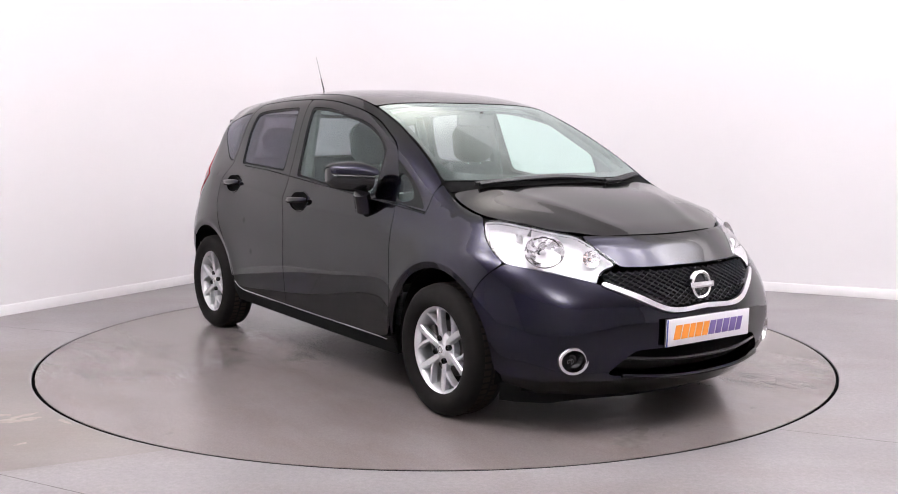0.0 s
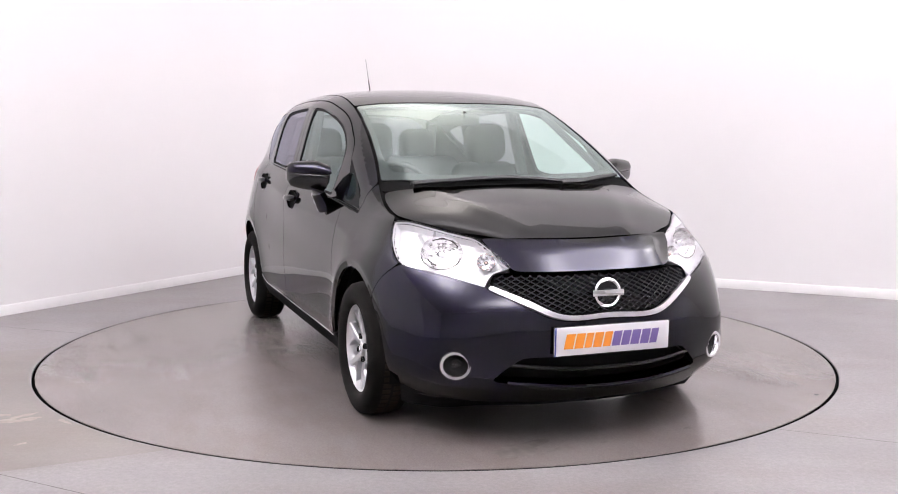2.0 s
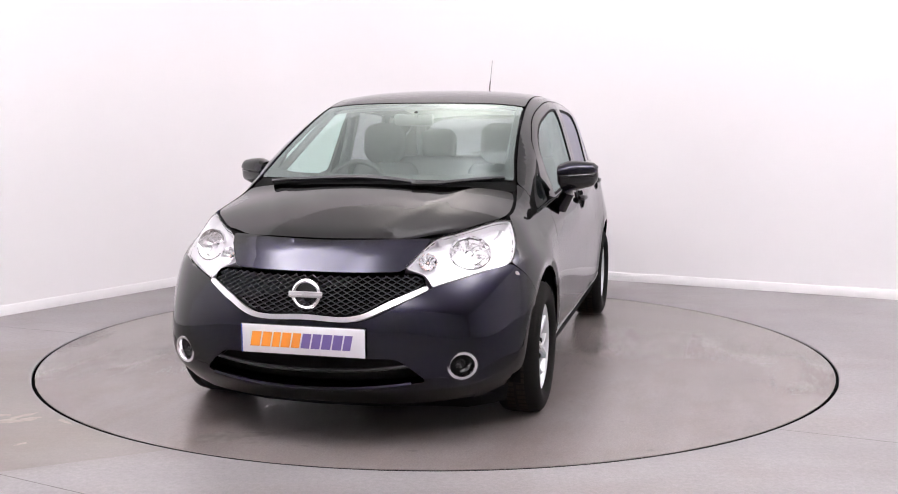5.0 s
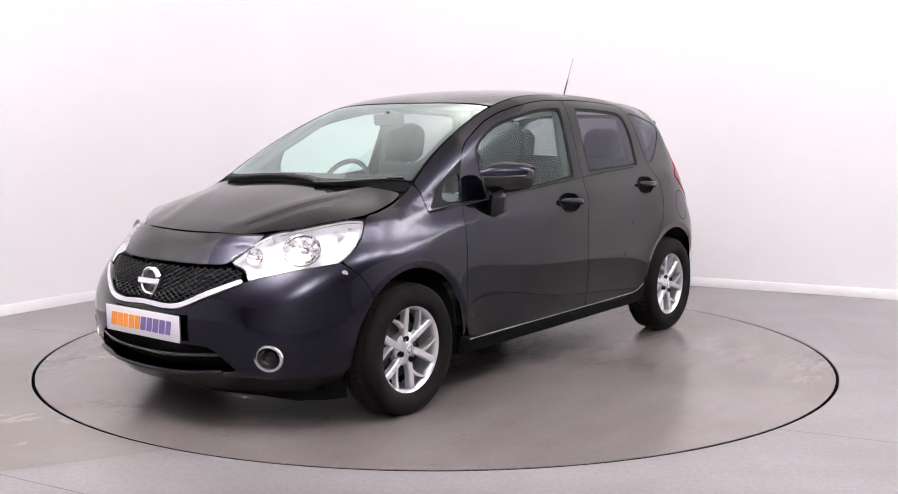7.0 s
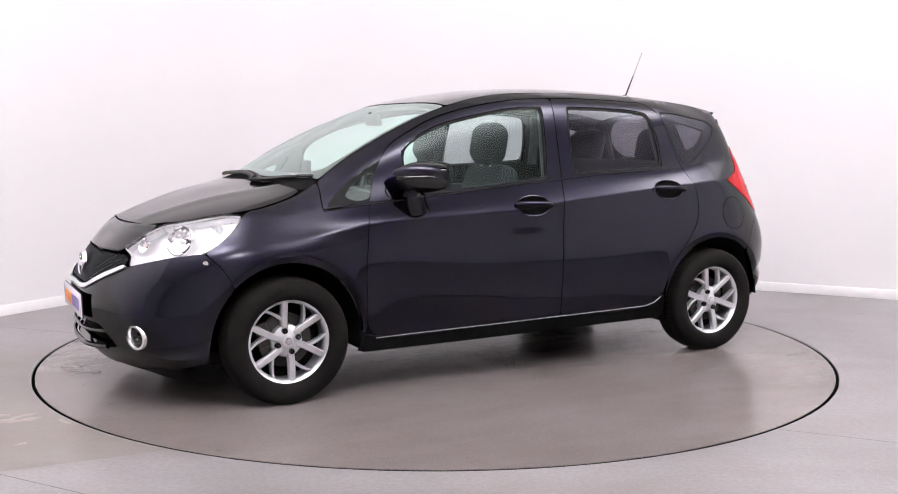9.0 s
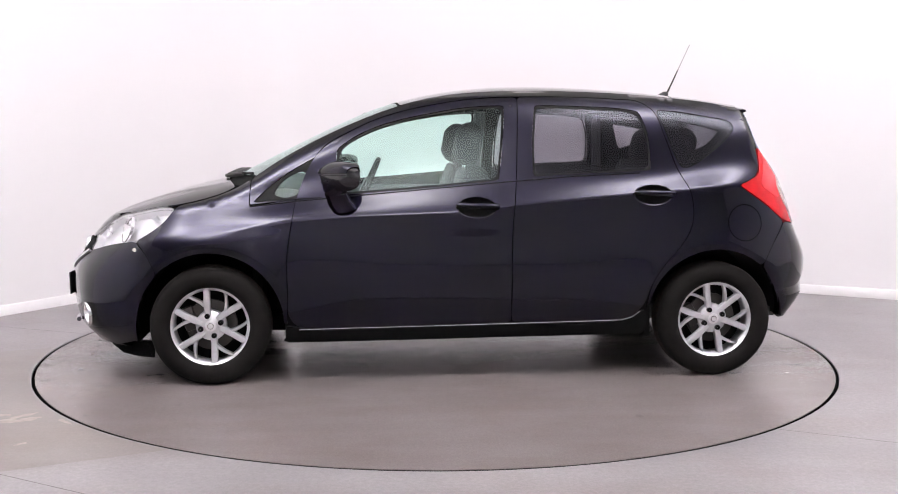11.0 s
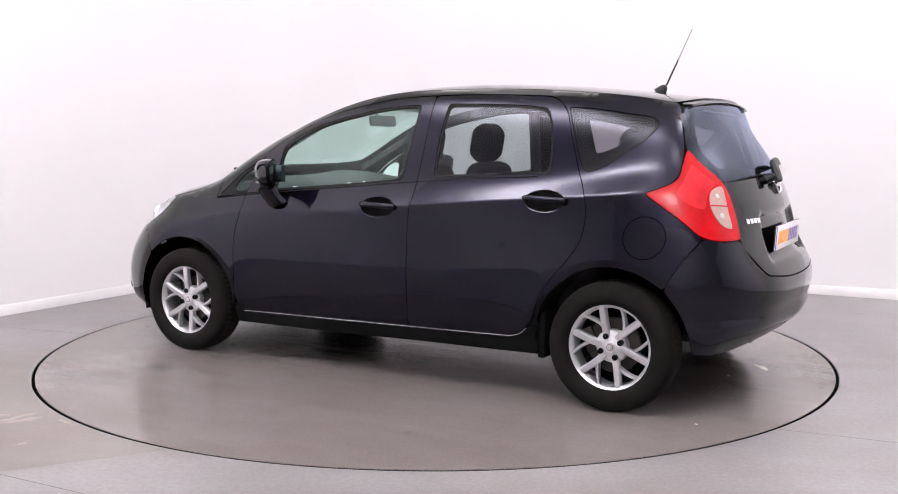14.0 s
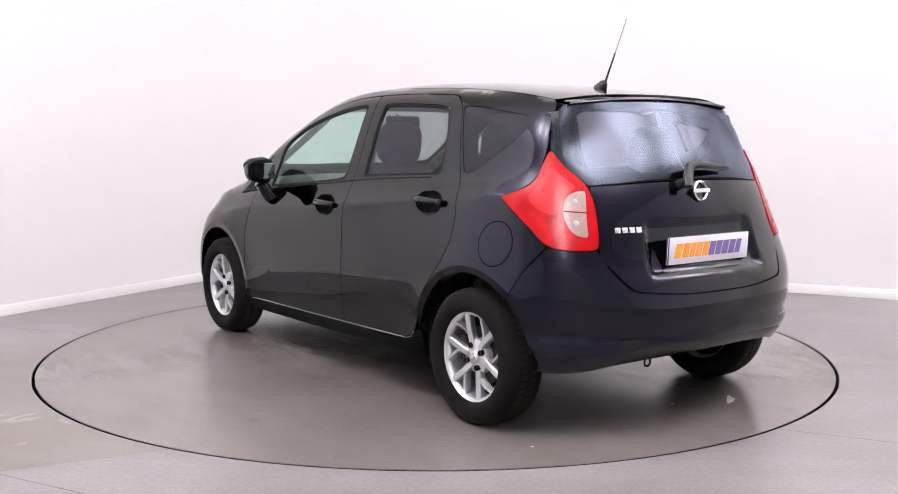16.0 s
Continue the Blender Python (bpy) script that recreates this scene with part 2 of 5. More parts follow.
def studio():
    # floor with a round opening for the turntable
    bm = bmesh.new()
    seg = 160
    inner = [bm.verts.new((RADIUS * 1.002 * math.cos(k * math.tau / seg), RADIUS * 1.002 * math.sin(k * math.tau / seg), 0)) for k in range(seg)]
    low = [bm.verts.new((v.co.x, v.co.y, -0.12)) for v in inner]
    outer = []
    for k in range(seg):
        c, s = math.cos(k * math.tau / seg), math.sin(k * math.tau / seg)
        r = 9.0 / max(abs(c), abs(s))
        outer.append(bm.verts.new((r * c, r * s, 0)))
    for k in range(seg):
        j = (k + 1) % seg
        bm.faces.new((inner[k], inner[j], outer[j], outer[k]))
        bm.faces.new((low[k], low[j], inner[j], inner[k]))
    bm.faces.new(low)
    tagged(part("floor", bm, FLOOR, None, smooth=False), "grey speckled vinyl studio floor, worn and scuffed", kind="structure")
    # the wall's line on the floor: two straight runs joined by a wide curve
    A, B, C, D = Vector((-3.02, 0.99)), Vector((-1.63, 3.32)), Vector((1.75, 2.66)), Vector((3.55, 1.74))
    u, w = (A - B).normalized(), (D - C).normalized()
    line = [A + u * q for q in (6.8, 4.5, 2.0)] + [A, A.lerp(B, 0.5), B]
    k = (C.x - B.x + (B.y - C.y) * w.x / w.y) / (-u.x + u.y * w.x / w.y)
    knee = B - u * k
    for j in range(1, 14):
        q = j / 14
        line.append(B * (1 - q) ** 2 + knee * 2 * q * (1 - q) + C * q * q)
    line += [C, C.lerp(D, 0.5), D] + [D + w * q for q in (1.5, 3.0, 4.4)]
    north = [p.copy() for p in line]

    def ribbon(name, pts, z0, z1, thick, material, lab, out=0.0):
        b = bmesh.new()
        rows = []
        for i, p in enumerate(pts):
            t = (pts[min(i + 1, len(pts) - 1)] - pts[max(i - 1, 0)]).normalized()
            nrm = Vector((-t.y, t.x))
            a, c = p - nrm * out, p + nrm * thick
            rows.append([b.verts.new((*q, z)) for q, z in ((a, z0), (a, z1 - 0.008), (a + nrm * 0.006 * (out > 0), z1), (c, z1), (c, z0))])
        for q, s in zip(rows, rows[1:]):
            for k in range(5):
                b.faces.new((q[k], q[(k + 1) % 5], s[(k + 1) % 5], s[k]))
        b.faces.new(rows[0])
        b.faces.new(rows[-1][::-1])
        return tagged(part(name, b, material, None, smooth=True, sharp=50), lab, kind="structure")

    ribbon("wall_north", north, 0, 4.6, 0.12, WALL, "smooth white painted curved studio wall")
    ribbon("baseboard", north, 0, 0.072, 0.004, SKIRTING, "white painted skirting board along the wall", out=0.014)
    a, b = north[0], north[-1]
    ribbon("wall_west", [Vector((a.x, -8.6)), Vector((a.x, a.y))], 0, 4.6, 0.12, WALL, "plain white painted side wall")
    ribbon("wall_east", [Vector((b.x, b.y)), Vector((b.x, -8.6))], 0, 4.6, 0.12, WALL, "plain white painted side wall")
    # unseen wall behind the camera, added grey to darken the car's reflections
    ribbon("wall_south", [Vector((b.x, -8.6)), Vector((a.x, -8.6))], 0, 4.6, 0.12, GREYWALL, "plain grey end wall, unseen, toned to darken reflections")
    tagged(part("ceiling", block((-9, -9, 4.6), (9, 9, 4.7)), CEIL, None, smooth=False), "plain white studio ceiling", kind="structure")

    # joints between the floor's sheets, thin raised welds
    def weld(p, q):
        p, q = Vector(p), Vector(q)
        t = (q - p).normalized()
        nn = Vector((-t.y, t.x)) * 0.0025
        b = bmesh.new()
        vs = [b.verts.new((*(w + nn * s), 0.0012)) for w, s in ((p, -1), (q, -1), (q, 1), (p, 1))]
        b.faces.new(vs)
        return tagged(part("floor_joint", b, JOINT, None, smooth=False), "thin dark joint between floor sheets", kind="structure")

    weld((1.47, -1.70), (3.4, -2.57))
    weld((-3.3, 0.78), (-2.245, 0.385))
    weld((-2.3, -1.9), (-1.0, -2.6))
    # the darker worn strip of floor with pale scuffs beside the turntable
    def blotch(name, cx, cy, rx, ry, turn, material, z, seed, lab, n=40, rough=0.25):
        rnd = random.Random(seed)
        b = bmesh.new()
        ph = [rnd.uniform(0, math.tau) for _ in range(6)]
        vs = []
        for k in range(n):
            a_ = k * math.tau / n
            r = 1 + rough * sum(math.sin((j + 2) * a_ + ph[j]) / (j + 2) for j in range(6))
            v = Matrix.Rotation(turn, 2) @ Vector((rx * r * math.cos(a_), ry * r * math.sin(a_)))
            vs.append(b.verts.new((cx + v.x, cy + v.y, z)))
        b.faces.new(vs)
        bmesh.ops.triangulate(b, faces=b.faces[:])
        return part(name, b, material, None, smooth=False), lab

    b = bmesh.new()
    edge = [(2.246 * math.cos(radians(a_)), 2.246 * math.sin(radians(a_))) for a_ in np.linspace(180.6, 241.6, 24)]
    low_z = 0.0008
    ring = [b.verts.new((*p, low_z)) for p in [(-3.3, -0.52)] + edge + [(-2.29, -2.55)]]
    b.faces.new(ring)
    tagged(part("floor_sheet", b, PATCH, None, smooth=False), "browner worn floor sheet beside the turntable", kind="structure")
    for k, (x, y, rx, ry) in enumerate([(-1.87, -1.57, 0.05, 0.035), (-1.85, -1.49, 0.06, 0.02), (-1.80, -1.54, 0.03, 0.04), (-1.63, -1.58, 0.05, 0.012), (-1.94, -1.48, 0.03, 0.02), (-1.69, -1.90, 0.025, 0.012)]):
        o, lab = blotch("scuff_mark", x, y, rx, ry, 0.3 + 0.7 * k, SCUFF, 0.0016, 10 + k, "", rough=0.42)
        tagged(o, "pale worn scuff on the grey floor", "scuff", kind="stuff")
    return blotch


blotch = studio()


def turntable():
    root = tagged(new("turntable"), "large round turntable with grey vinyl top flush in the floor", "turntable")
    prof = [(0.0001, 0), (0.6, 0), (1.2, 0), (1.8, 0), (RADIUS - 0.029, 0), (RADIUS - 0.0145, 0.0), (RADIUS - 0.013, -0.003), (RADIUS - 0.013, -0.06)]
    bm = moved(lathe(prof, 160), pose(0, 0, 0, 90, 0, 0))
    part("top", bm, DISK, root, sharp=60)
    bm = moved(lathe([(RADIUS - 0.0135, -0.03), (RADIUS - 0.0135, -0.0025), (RADIUS + 0.001, -0.0025), (RADIUS + 0.001, -0.03)], 160), pose(0, 0, 0, 90, 0, 0))
    part("edge_seal", bm, GAP, root, "black rubber seal round the rim")
    spots = [(1.965, -0.38, 0.075, 0.12, 0.2, STAIN), (2.02, -0.22, 0.02, 0.05, 0.3, STAIN), (1.95, 0.43, 0.012, 0.022, 0.4, STAIN), (1.99, 0.03, 0.012, 0.05, 0.1, STAIN), (-1.80, -0.43, 0.02, 0.06, 0.5, SCUFF), (-1.69, -0.15, 0.008, 0.014, 0.2, SCUFF), (-1.80, 0.82, 0.006, 0.010, 0.2, SCUFF), (-1.85, 0.32, 0.02, 0.05, -0.3, STAIN)]
    for k, (x, y, rx, ry, a, m) in enumerate(spots):
        o, lab = blotch("mark", x, y, rx, ry, a, m, 0.0012, 30 + k, "", rough=0.5)
        o.parent = root
        o["label"] = "dark oil stain" if m is STAIN else "pale scuff"
    # a square hatch let into the top, its joint showing as a thin dark line
    for p, q in (((-1.714, .05), (-1.706, .313)), ((-1.706, .313), (-1.975, .276)), ((-1.714, .05), (-1.99, .01))):
        p, q = Vector((*p, 0)), Vector((*q, 0))
        n = (q - p).normalized().cross(Vector((0, 0, 1))) * 0.003
        mesh_ob("hatch_joint", [tuple(w + Vector((0, 0, .0012))) for w in (p - n, q - n, q + n, p + n)], [(0, 1, 2, 3)], BLACK, root, "thin dark joint of a hatch", False)
    return root


disk = turntable()

# ---- the car: the shape of its skin ----
# Feature lines of the left half, front centre to rear centre, low to high (x ahead, y left, z up).
L_BOTTOM = [(2.00, 0, .165), (1.98, .25, .165), (1.90, .48, .17), (1.76, .66, .175), (1.58, .76, .18), (1.30, .79, .19), (.9, .795, .20), (.35, .795, .20), (-.25, .795, .205), (-.8, .795, .21),
            (-1.15, .79, .22), (-1.45, .79, .25), (-1.69, .72, .27), (-1.82, .5, .305), (-1.87, .26, .325), (-1.88, 0, .325)]
L_LOW = [(2.075, 0, .25), (2.055, .25, .25), (1.98, .48, .255), (1.83, .70, .26), (1.60, .812, .27), (1.30, .836, .28), (.9, .825, .285), (.35, .822, .285), (-.25, .822, .29), (-.8, .822, .295),
         (-1.15, .826, .30), (-1.45, .82, .33), (-1.715, .75, .365), (-1.86, .55, .38), (-1.92, .27, .385), (-1.94, 0, .385)]
L_MID = [(2.10, 0, .40), (2.085, .25, .40), (2.01, .48, .405), (1.86, .71, .41), (1.61, .826, .42), (1.30, .846, .43), (.9, .838, .43), (.35, .838, .43), (-.25, .838, .435), (-.8, .840, .44),
         (-1.15, .842, .445), (-1.45, .832, .46), (-1.73, .752, .475), (-1.88, .54, .48), (-1.945, .27, .485), (-1.96, 0, .485)]
L_WIDE = [(2.10, 0, .52), (2.085, .25, .525), (2.0, .48, .54), (1.84, .70, .555), (1.62, .82, .56), (1.30, .846, .565), (.9, .845, .57), (.35, .845, .57), (-.25, .845, .575), (-.8, .846, .58),
          (-1.15, .848, .585), (-1.45, .84, .59), (-1.735, .755, .595), (-1.88, .54, .60), (-1.94, .27, .60), (-1.955, 0, .60)]
L_HIGH = [(2.06, 0, .63), (2.04, .25, .635), (1.95, .48, .645), (1.765, .70, .68), (1.58, .805, .70), (1.30, .838, .705), (.9, .84, .71), (.35, .838, .71), (-.25, .838, .715), (-.8, .84, .72),
          (-1.15, .845, .725), (-1.45, .83, .73), (-1.715, .748, .735), (-1.825, .56, .74), (-1.885, .27, .74), (-1.90, 0, .74)]
L_SHOULDER = [(2.0, 0, .715), (1.985, .25, .715), (1.90, .46, .722), (1.70, .675, .765), (1.52, .765, .79), (1.30, .793, .80), (.9, .806, .825), (.35, .82, .85), (-.25, .822, .90), (-.8, .802, .95),
              (-1.15, .79, .978), (-1.43, .768, 1.0), (-1.635, .695, .99), (-1.765, .53, .96), (-1.838, .26, .94), (-1.855, 0, .935)]
L_BELT = [(1.955, 0, .765), (1.94, .25, .77), (1.85, .455, .778), (1.635, .665, .832), (1.465, .735, .858), (1.25, .752, .885), (.9, .776, .925), (.35, .782, .985), (-.25, .775, 1.035), (-.8, .757, 1.06),
          (-1.15, .738, 1.08), (-1.41, .712, 1.10), (-1.595, .66, 1.11), (-1.70, .52, 1.09), (-1.78, .25, 1.08), (-1.80, 0, 1.075)]
L_PANE = [(1.945, 0, .78), (1.925, .25, .785), (1.84, .453, .792), (1.615, .66, .846), (1.46, .728, .87), (1.24, .738, .905), (.9, .738, 1.01), (.35, .718, 1.165), (-.25, .712, 1.235), (-.8, .705, 1.24),
          (-1.15, .694, 1.23), (-1.41, .668, 1.215), (-1.57, .630, 1.20), (-1.63, .495, 1.20), (-1.71, .245, 1.19), (-1.73, 0, 1.19)]
L_TOPPANE = [(1.925, 0, .797), (1.905, .25, .802), (1.82, .451, .81), (1.60, .65, .862), (1.455, .718, .882), (1.235, .72, .928), (.92, .70, 1.09), (.35, .645, 1.335), (-.25, .635, 1.425), (-.8, .632, 1.415),
             (-1.15, .63, 1.385), (-1.40, .612, 1.335), (-1.545, .582, 1.31), (-1.585, .46, 1.305), (-1.63, .24, 1.305), (-1.645, 0, 1.305)]
L_EDGE = [(1.90, 0, .815), (1.885, .25, .82), (1.80, .45, .828), (1.585, .635, .876), (1.45, .70, .896), (1.225, .69, .958), (.97, .64, 1.112), (.35, .572, 1.40), (-.25, .555, 1.482), (-.8, .55, 1.475),
          (-1.15, .55, 1.45), (-1.38, .54, 1.422), (-1.52, .522, 1.40), (-1.545, .42, 1.418), (-1.56, .21, 1.43), (-1.565, 0, 1.433)]
NET = np.array([L_BOTTOM, L_LOW, L_MID, L_WIDE, L_HIGH, L_SHOULDER, L_BELT, L_PANE, L_TOPPANE, L_EDGE])
# fuller front and rear bumpers, low to high
for row, ahead, behind in ((0, .010, .010), (1, .016, .018), (2, .016, .022), (3, .012, .022), (4, .004, .010)):
    NET[row, :4, 0] += ahead
    NET[row, 13:, 0] -= behind
    NET[row, 12, 0] -= behind * 0.7


def spline(t, y, closed, q):
    """A smooth (C2) cubic curve through y at t, at the places q; closed: y[-1] equals y[0]."""
    t, y, n = np.asarray(t, float), np.asarray(y, float), len(t)
    h = np.diff(t)
    d = np.diff(y, axis=0) / h[:, None]
    a, b = np.zeros((n, n)), np.zeros((n, y.shape[1]))
    for i in range(1, n - 1):
        a[i, i - 1], a[i, i], a[i, i + 1] = h[i - 1], 2 * (h[i - 1] + h[i]), h[i]
        b[i] = 6 * (d[i] - d[i - 1])
    if closed:
        a[0, 0], a[0, 1], a[0, n - 2] = 2 * (h[0] + h[-1]), h[0], h[-1]
        b[0] = 6 * (d[0] - d[-1])
        a[n - 1, 0], a[n - 1, n - 1] = 1, -1
    else:
        a[0, 0] = a[n - 1, n - 1] = 1
    m = np.linalg.solve(a, b)
    k = np.clip(np.searchsorted(t, q, side="right") - 1, 0, n - 2)
    u, w, hk = (t[k + 1] - q)[:, None], (q - t[k])[:, None], h[k][:, None]
    return m[k] * u ** 3 / (6 * hk) + m[k + 1] * w ** 3 / (6 * hk) + (y[k] / hk - m[k] * hk / 6) * u + (y[k + 1] / hk - m[k + 1] * hk / 6) * w


CREASE_X = (-1.435, -1.16, -.83, -.235, .086, .56, .9, 1.21)
CREASE_Z = (1.005, .978, .950, .898, .862, .843, .823, .775)


def haunch_z(x):
    return 0.815 + 0.05 * (-1.0 - x)


def ramp(v, lo, hi):
    t = min(1.0, max(0.0, (v - lo) / (hi - lo)))
    return t * t * (3 - 2 * t)


def fold(d, above, below):
    """A rounded ridge that falls off on both sides."""
    w = above if d > 0 else below
    return math.exp(-(math.sqrt(d * d + 0.00004) - 0.0063) / w)


def pressed(x, z):
    """How far the side stands out: the shoulder crease, the haunch over the rear wheel and the arch flares."""
    out = 0.011 * fold(z - float(np.interp(x, CREASE_X, CREASE_Z)), 0.036, 0.065) * ramp(1.40 - x, 0, 0.3) * ramp(x + 1.52, 0, 0.2)
    out += 0.002 * fold(z - haunch_z(x), 0.04, 0.06) * ramp(-0.92 - x, 0, 0.2) * ramp(x + 1.68, 0, 0.14)
    for cx in (1.30, -1.30):
        rr = math.hypot(x - cx, z - 0.30)
        if rr < 0.7:
            out += 0.011 * fold(rr - 0.405, 0.07, 0.05) * ramp(z, 0.22, 0.34)
    return out


SPINE = []


def skin():
    """The hull as vertices, triangles and smooth normals: the wrapped sides, and the bonnet-to-roof top."""
    rows, cols = NET.shape[:2]
    right = NET[:, cols - 2:0:-1] * np.array([1, -1, 1])
    ring = np.concatenate([NET, right, NET[:, :1]], axis=1)
    step = np.linalg.norm(np.diff(ring, axis=1), axis=2).mean(axis=0)
    tu = np.concatenate([[0], np.cumsum(step)])
    nu, nv = 480, 110
    qu = np.linspace(0, tu[-1], nu + 1)[:-1]
    dense = np.array([spline(tu, ring[r], True, qu) for r in range(rows)])
    sv = np.linalg.norm(np.diff(NET, axis=0), axis=2).mean(axis=1)
    tv = np.concatenate([[0], np.cumsum(sv)])
    qv = np.linspace(0, tv[-1], nv)
    grid = np.array([spline(tv, dense[:, j], False, qv) for j in range(nu)])  # nu, nv, 3
    v1 = grid.reshape(-1, 3)
    f1 = []
    for j in range(nu):
        k = (j + 1) % nu
        for i in range(nv - 1):
            p, q, r, s = j * nv + i, k * nv + i, k * nv + i + 1, j * nv + i + 1
            f1 += [(p, q, r), (p, r, s)]
    # the top, between the two edge lines
    e = dense[-1][: nu // 2 + 1]
    e = e[np.argsort(-e[:, 0])]
    cx = [1.905, 1.85, 1.75, 1.60, 1.40, 1.24, 1.14, 1.0, .70, .42, .20, 0, -.3, -.7, -1.1, -1.4, -1.57]
    cz = [.815, .842, .881, .932, .987, 1.030, 1.074, 1.145, 1.293, 1.412, 1.470, 1.504, 1.525, 1.518, 1.488, 1.455, 1.433]
    ns, nw = 150, 41
    xs = np.linspace(e[0, 0] - 1e-4, e[-1, 0] + 1e-4, ns)
    ye, ze = np.interp(-xs, -e[:, 0], e[:, 1]), np.interp(-xs, -e[:, 0], e[:, 2])
    zc = spline(-np.array(cx), np.array(cz)[:, None], False, -xs)[:, 0]
    w = np.linspace(-1, 1, nw)
    v2 = []
    for i in range(ns):
        z = zc[i] - (zc[i] - ze[i]) * (0.6 * w ** 2 + 0.4 * w ** 6)
        if xs[i] > 1.2:   # two soft ribs along the bonnet
            yr = 0.20 + 0.26 * (1.9 - xs[i]) / 0.65
            z = z + 0.003 * np.exp(-((np.abs(w * ye[i]) - yr) / 0.05) ** 2) * min(1.0, (1.9 - xs[i]) / 0.12)
        v2 += [(xs[i], ye[i] * a, b) for a, b in zip(w, z)]
    o = len(v1)
    f2 = []
    for i in range(ns - 1):
        for j in range(nw - 1):
            p, q, r, s = o + i * nw + j, o + (i + 1) * nw + j, o + (i + 1) * nw + j + 1, o + i * nw + j + 1
            f2 += [(p, q, r), (p, r, s)]
    v = np.concatenate([v1, np.array(v2)])
    f = np.array(f1 + f2)
    fn = np.cross(v[f[:, 1]] - v[f[:, 0]], v[f[:, 2]] - v[f[:, 0]])
    mid = v[f].mean(axis=1) - np.array([0, 0, .7])
    flip = (fn * mid).sum(axis=1) < 0
    fn[flip] *= -1
    vn = np.zeros_like(v)
    for k in range(3):
        np.add.at(vn, f[:, k], fn)
    vn /= np.linalg.norm(vn, axis=1)[:, None] + 1e-12
    SPINE.append(e)
    return v, f, vn


from mathutils.bvhtree import BVHTree
from mathutils.geometry import delaunay_2d_cdt

HV, HF, HN = skin()
TREE = BVHTree.FromPolygons([tuple(p) for p in HV], [tuple(int(i) for i in t) for t in HF], all_triangles=True)


def edge(x, inboard=0.0):
    """y and z of the line between side and top at x."""
    e = SPINE[0]
    return float(np.interp(-x, -e[:, 0], e[:, 1])) - inboard, float(np.interp(-x, -e[:, 0], e[:, 2]))


def drop(o, d):
    """Where a ray meets the skin, and the smooth normal there, with the pressed lines of the sides."""
    loc, n, i, _ = TREE.ray_cast(o, d)
    if loc is None:
        loc, n, i, _ = TREE.find_nearest(o + d * 2.0)
    a, b, c = (HV[k] for k in HF[i])
    p = np.array(loc)
    v0, v1, v2 = b - a, c - a, p - a
    d00, d01, d11, d20, d21 = v0 @ v0, v0 @ v1, v1 @ v1, v2 @ v0, v2 @ v1
    den = d00 * d11 - d01 * d01 + 1e-18
    s, t = (d11 * d20 - d01 * d21) / den, (d00 * d21 - d01 * d20) / den
    nn = HN[HF[i][0]] * (1 - s - t) + HN[HF[i][1]] * s + HN[HF[i][2]] * t
    nn = nn / (np.linalg.norm(nn) + 1e-12)
    on = ramp(abs(p[1]), 0.60, 0.70) * ramp(abs(nn[1]), 0.25, 0.6)
    if on > 0:
        x, z, g = p[0], p[2], 0.002
        f = pressed(x, z)
        fx, fz = (pressed(x + g, z) - f) / g * on, (pressed(x, z + g) - f) / g * on
        side = math.copysign(1.0, p[1])
        p = p + np.array([0, side * f * on, 0])
        b = max(0.2, abs(nn[1]))
        nn = np.array([nn[0] - b * fx, nn[1], nn[2] - b * fz])
        nn = nn / np.linalg.norm(nn)
    return p, nn


class Side:
    def __init__(self, s):
        self.s = s
    def flat(self, p):
        return (p[0], p[-1])
    def ray(self, u, v):
        return Vector((u, 2.0 * self.s, v)), Vector((0, -self.s, 0))


class Ends:
    """Looking at the front (s = 1) or the rear (s = -1) straight on."""
    def __init__(self, s):
        self.s = s
    def flat(self, p):
        return (p[-2], p[-1])
    def ray(self, u, v):
        return Vector((3.2 * self.s, u, v)), Vector((-self.s, 0, 0))


class Top:
    def flat(self, p):
        return (p[0], p[1])
    def ray(self, u, v):
        return Vector((u, v, 3.0)), Vector((0, 0, -1))


class Wrap:
    """Round a corner: by the angle about an upright axis and the height."""
    def __init__(self, s, cx):
        self.s, self.cx = s, cx
    def flat(self, p):
        return (math.atan2(p[1], self.s * (p[0] - self.cx)) * 0.8, p[2])
    def ray(self, u, v):
        a = u / 0.8
        d = Vector((self.s * math.cos(a), math.sin(a), 0))
        return Vector((self.cx, 0, v)) + d * 2.5, -d


class Slant:
    """Looking along a slanted way, given by the way outwards."""
    def __init__(self, d):
        self.d = Vector(d).normalized()
        self.u = Vector((0, 0, 1)).cross(self.d).normalized()
        self.v = self.d.cross(self.u)
    def flat(self, p):
        q = Vector(p)
        return (q.dot(self.u), q.dot(self.v))
    def ray(self, a, b):
        return self.u * a + self.v * b + self.d * 4.0, -self.d


def snap(pts):
    """The places on the skin nearest to the given ones."""
    return [tuple(TREE.find_nearest(Vector(p))[0]) for p in pts]


def on_side(pts):
    """Left-hand places on the skin from x and z."""
    return [tuple(drop(Vector((x, 2, z)), Vector((0, -1, 0)))[0]) for x, z in pts]


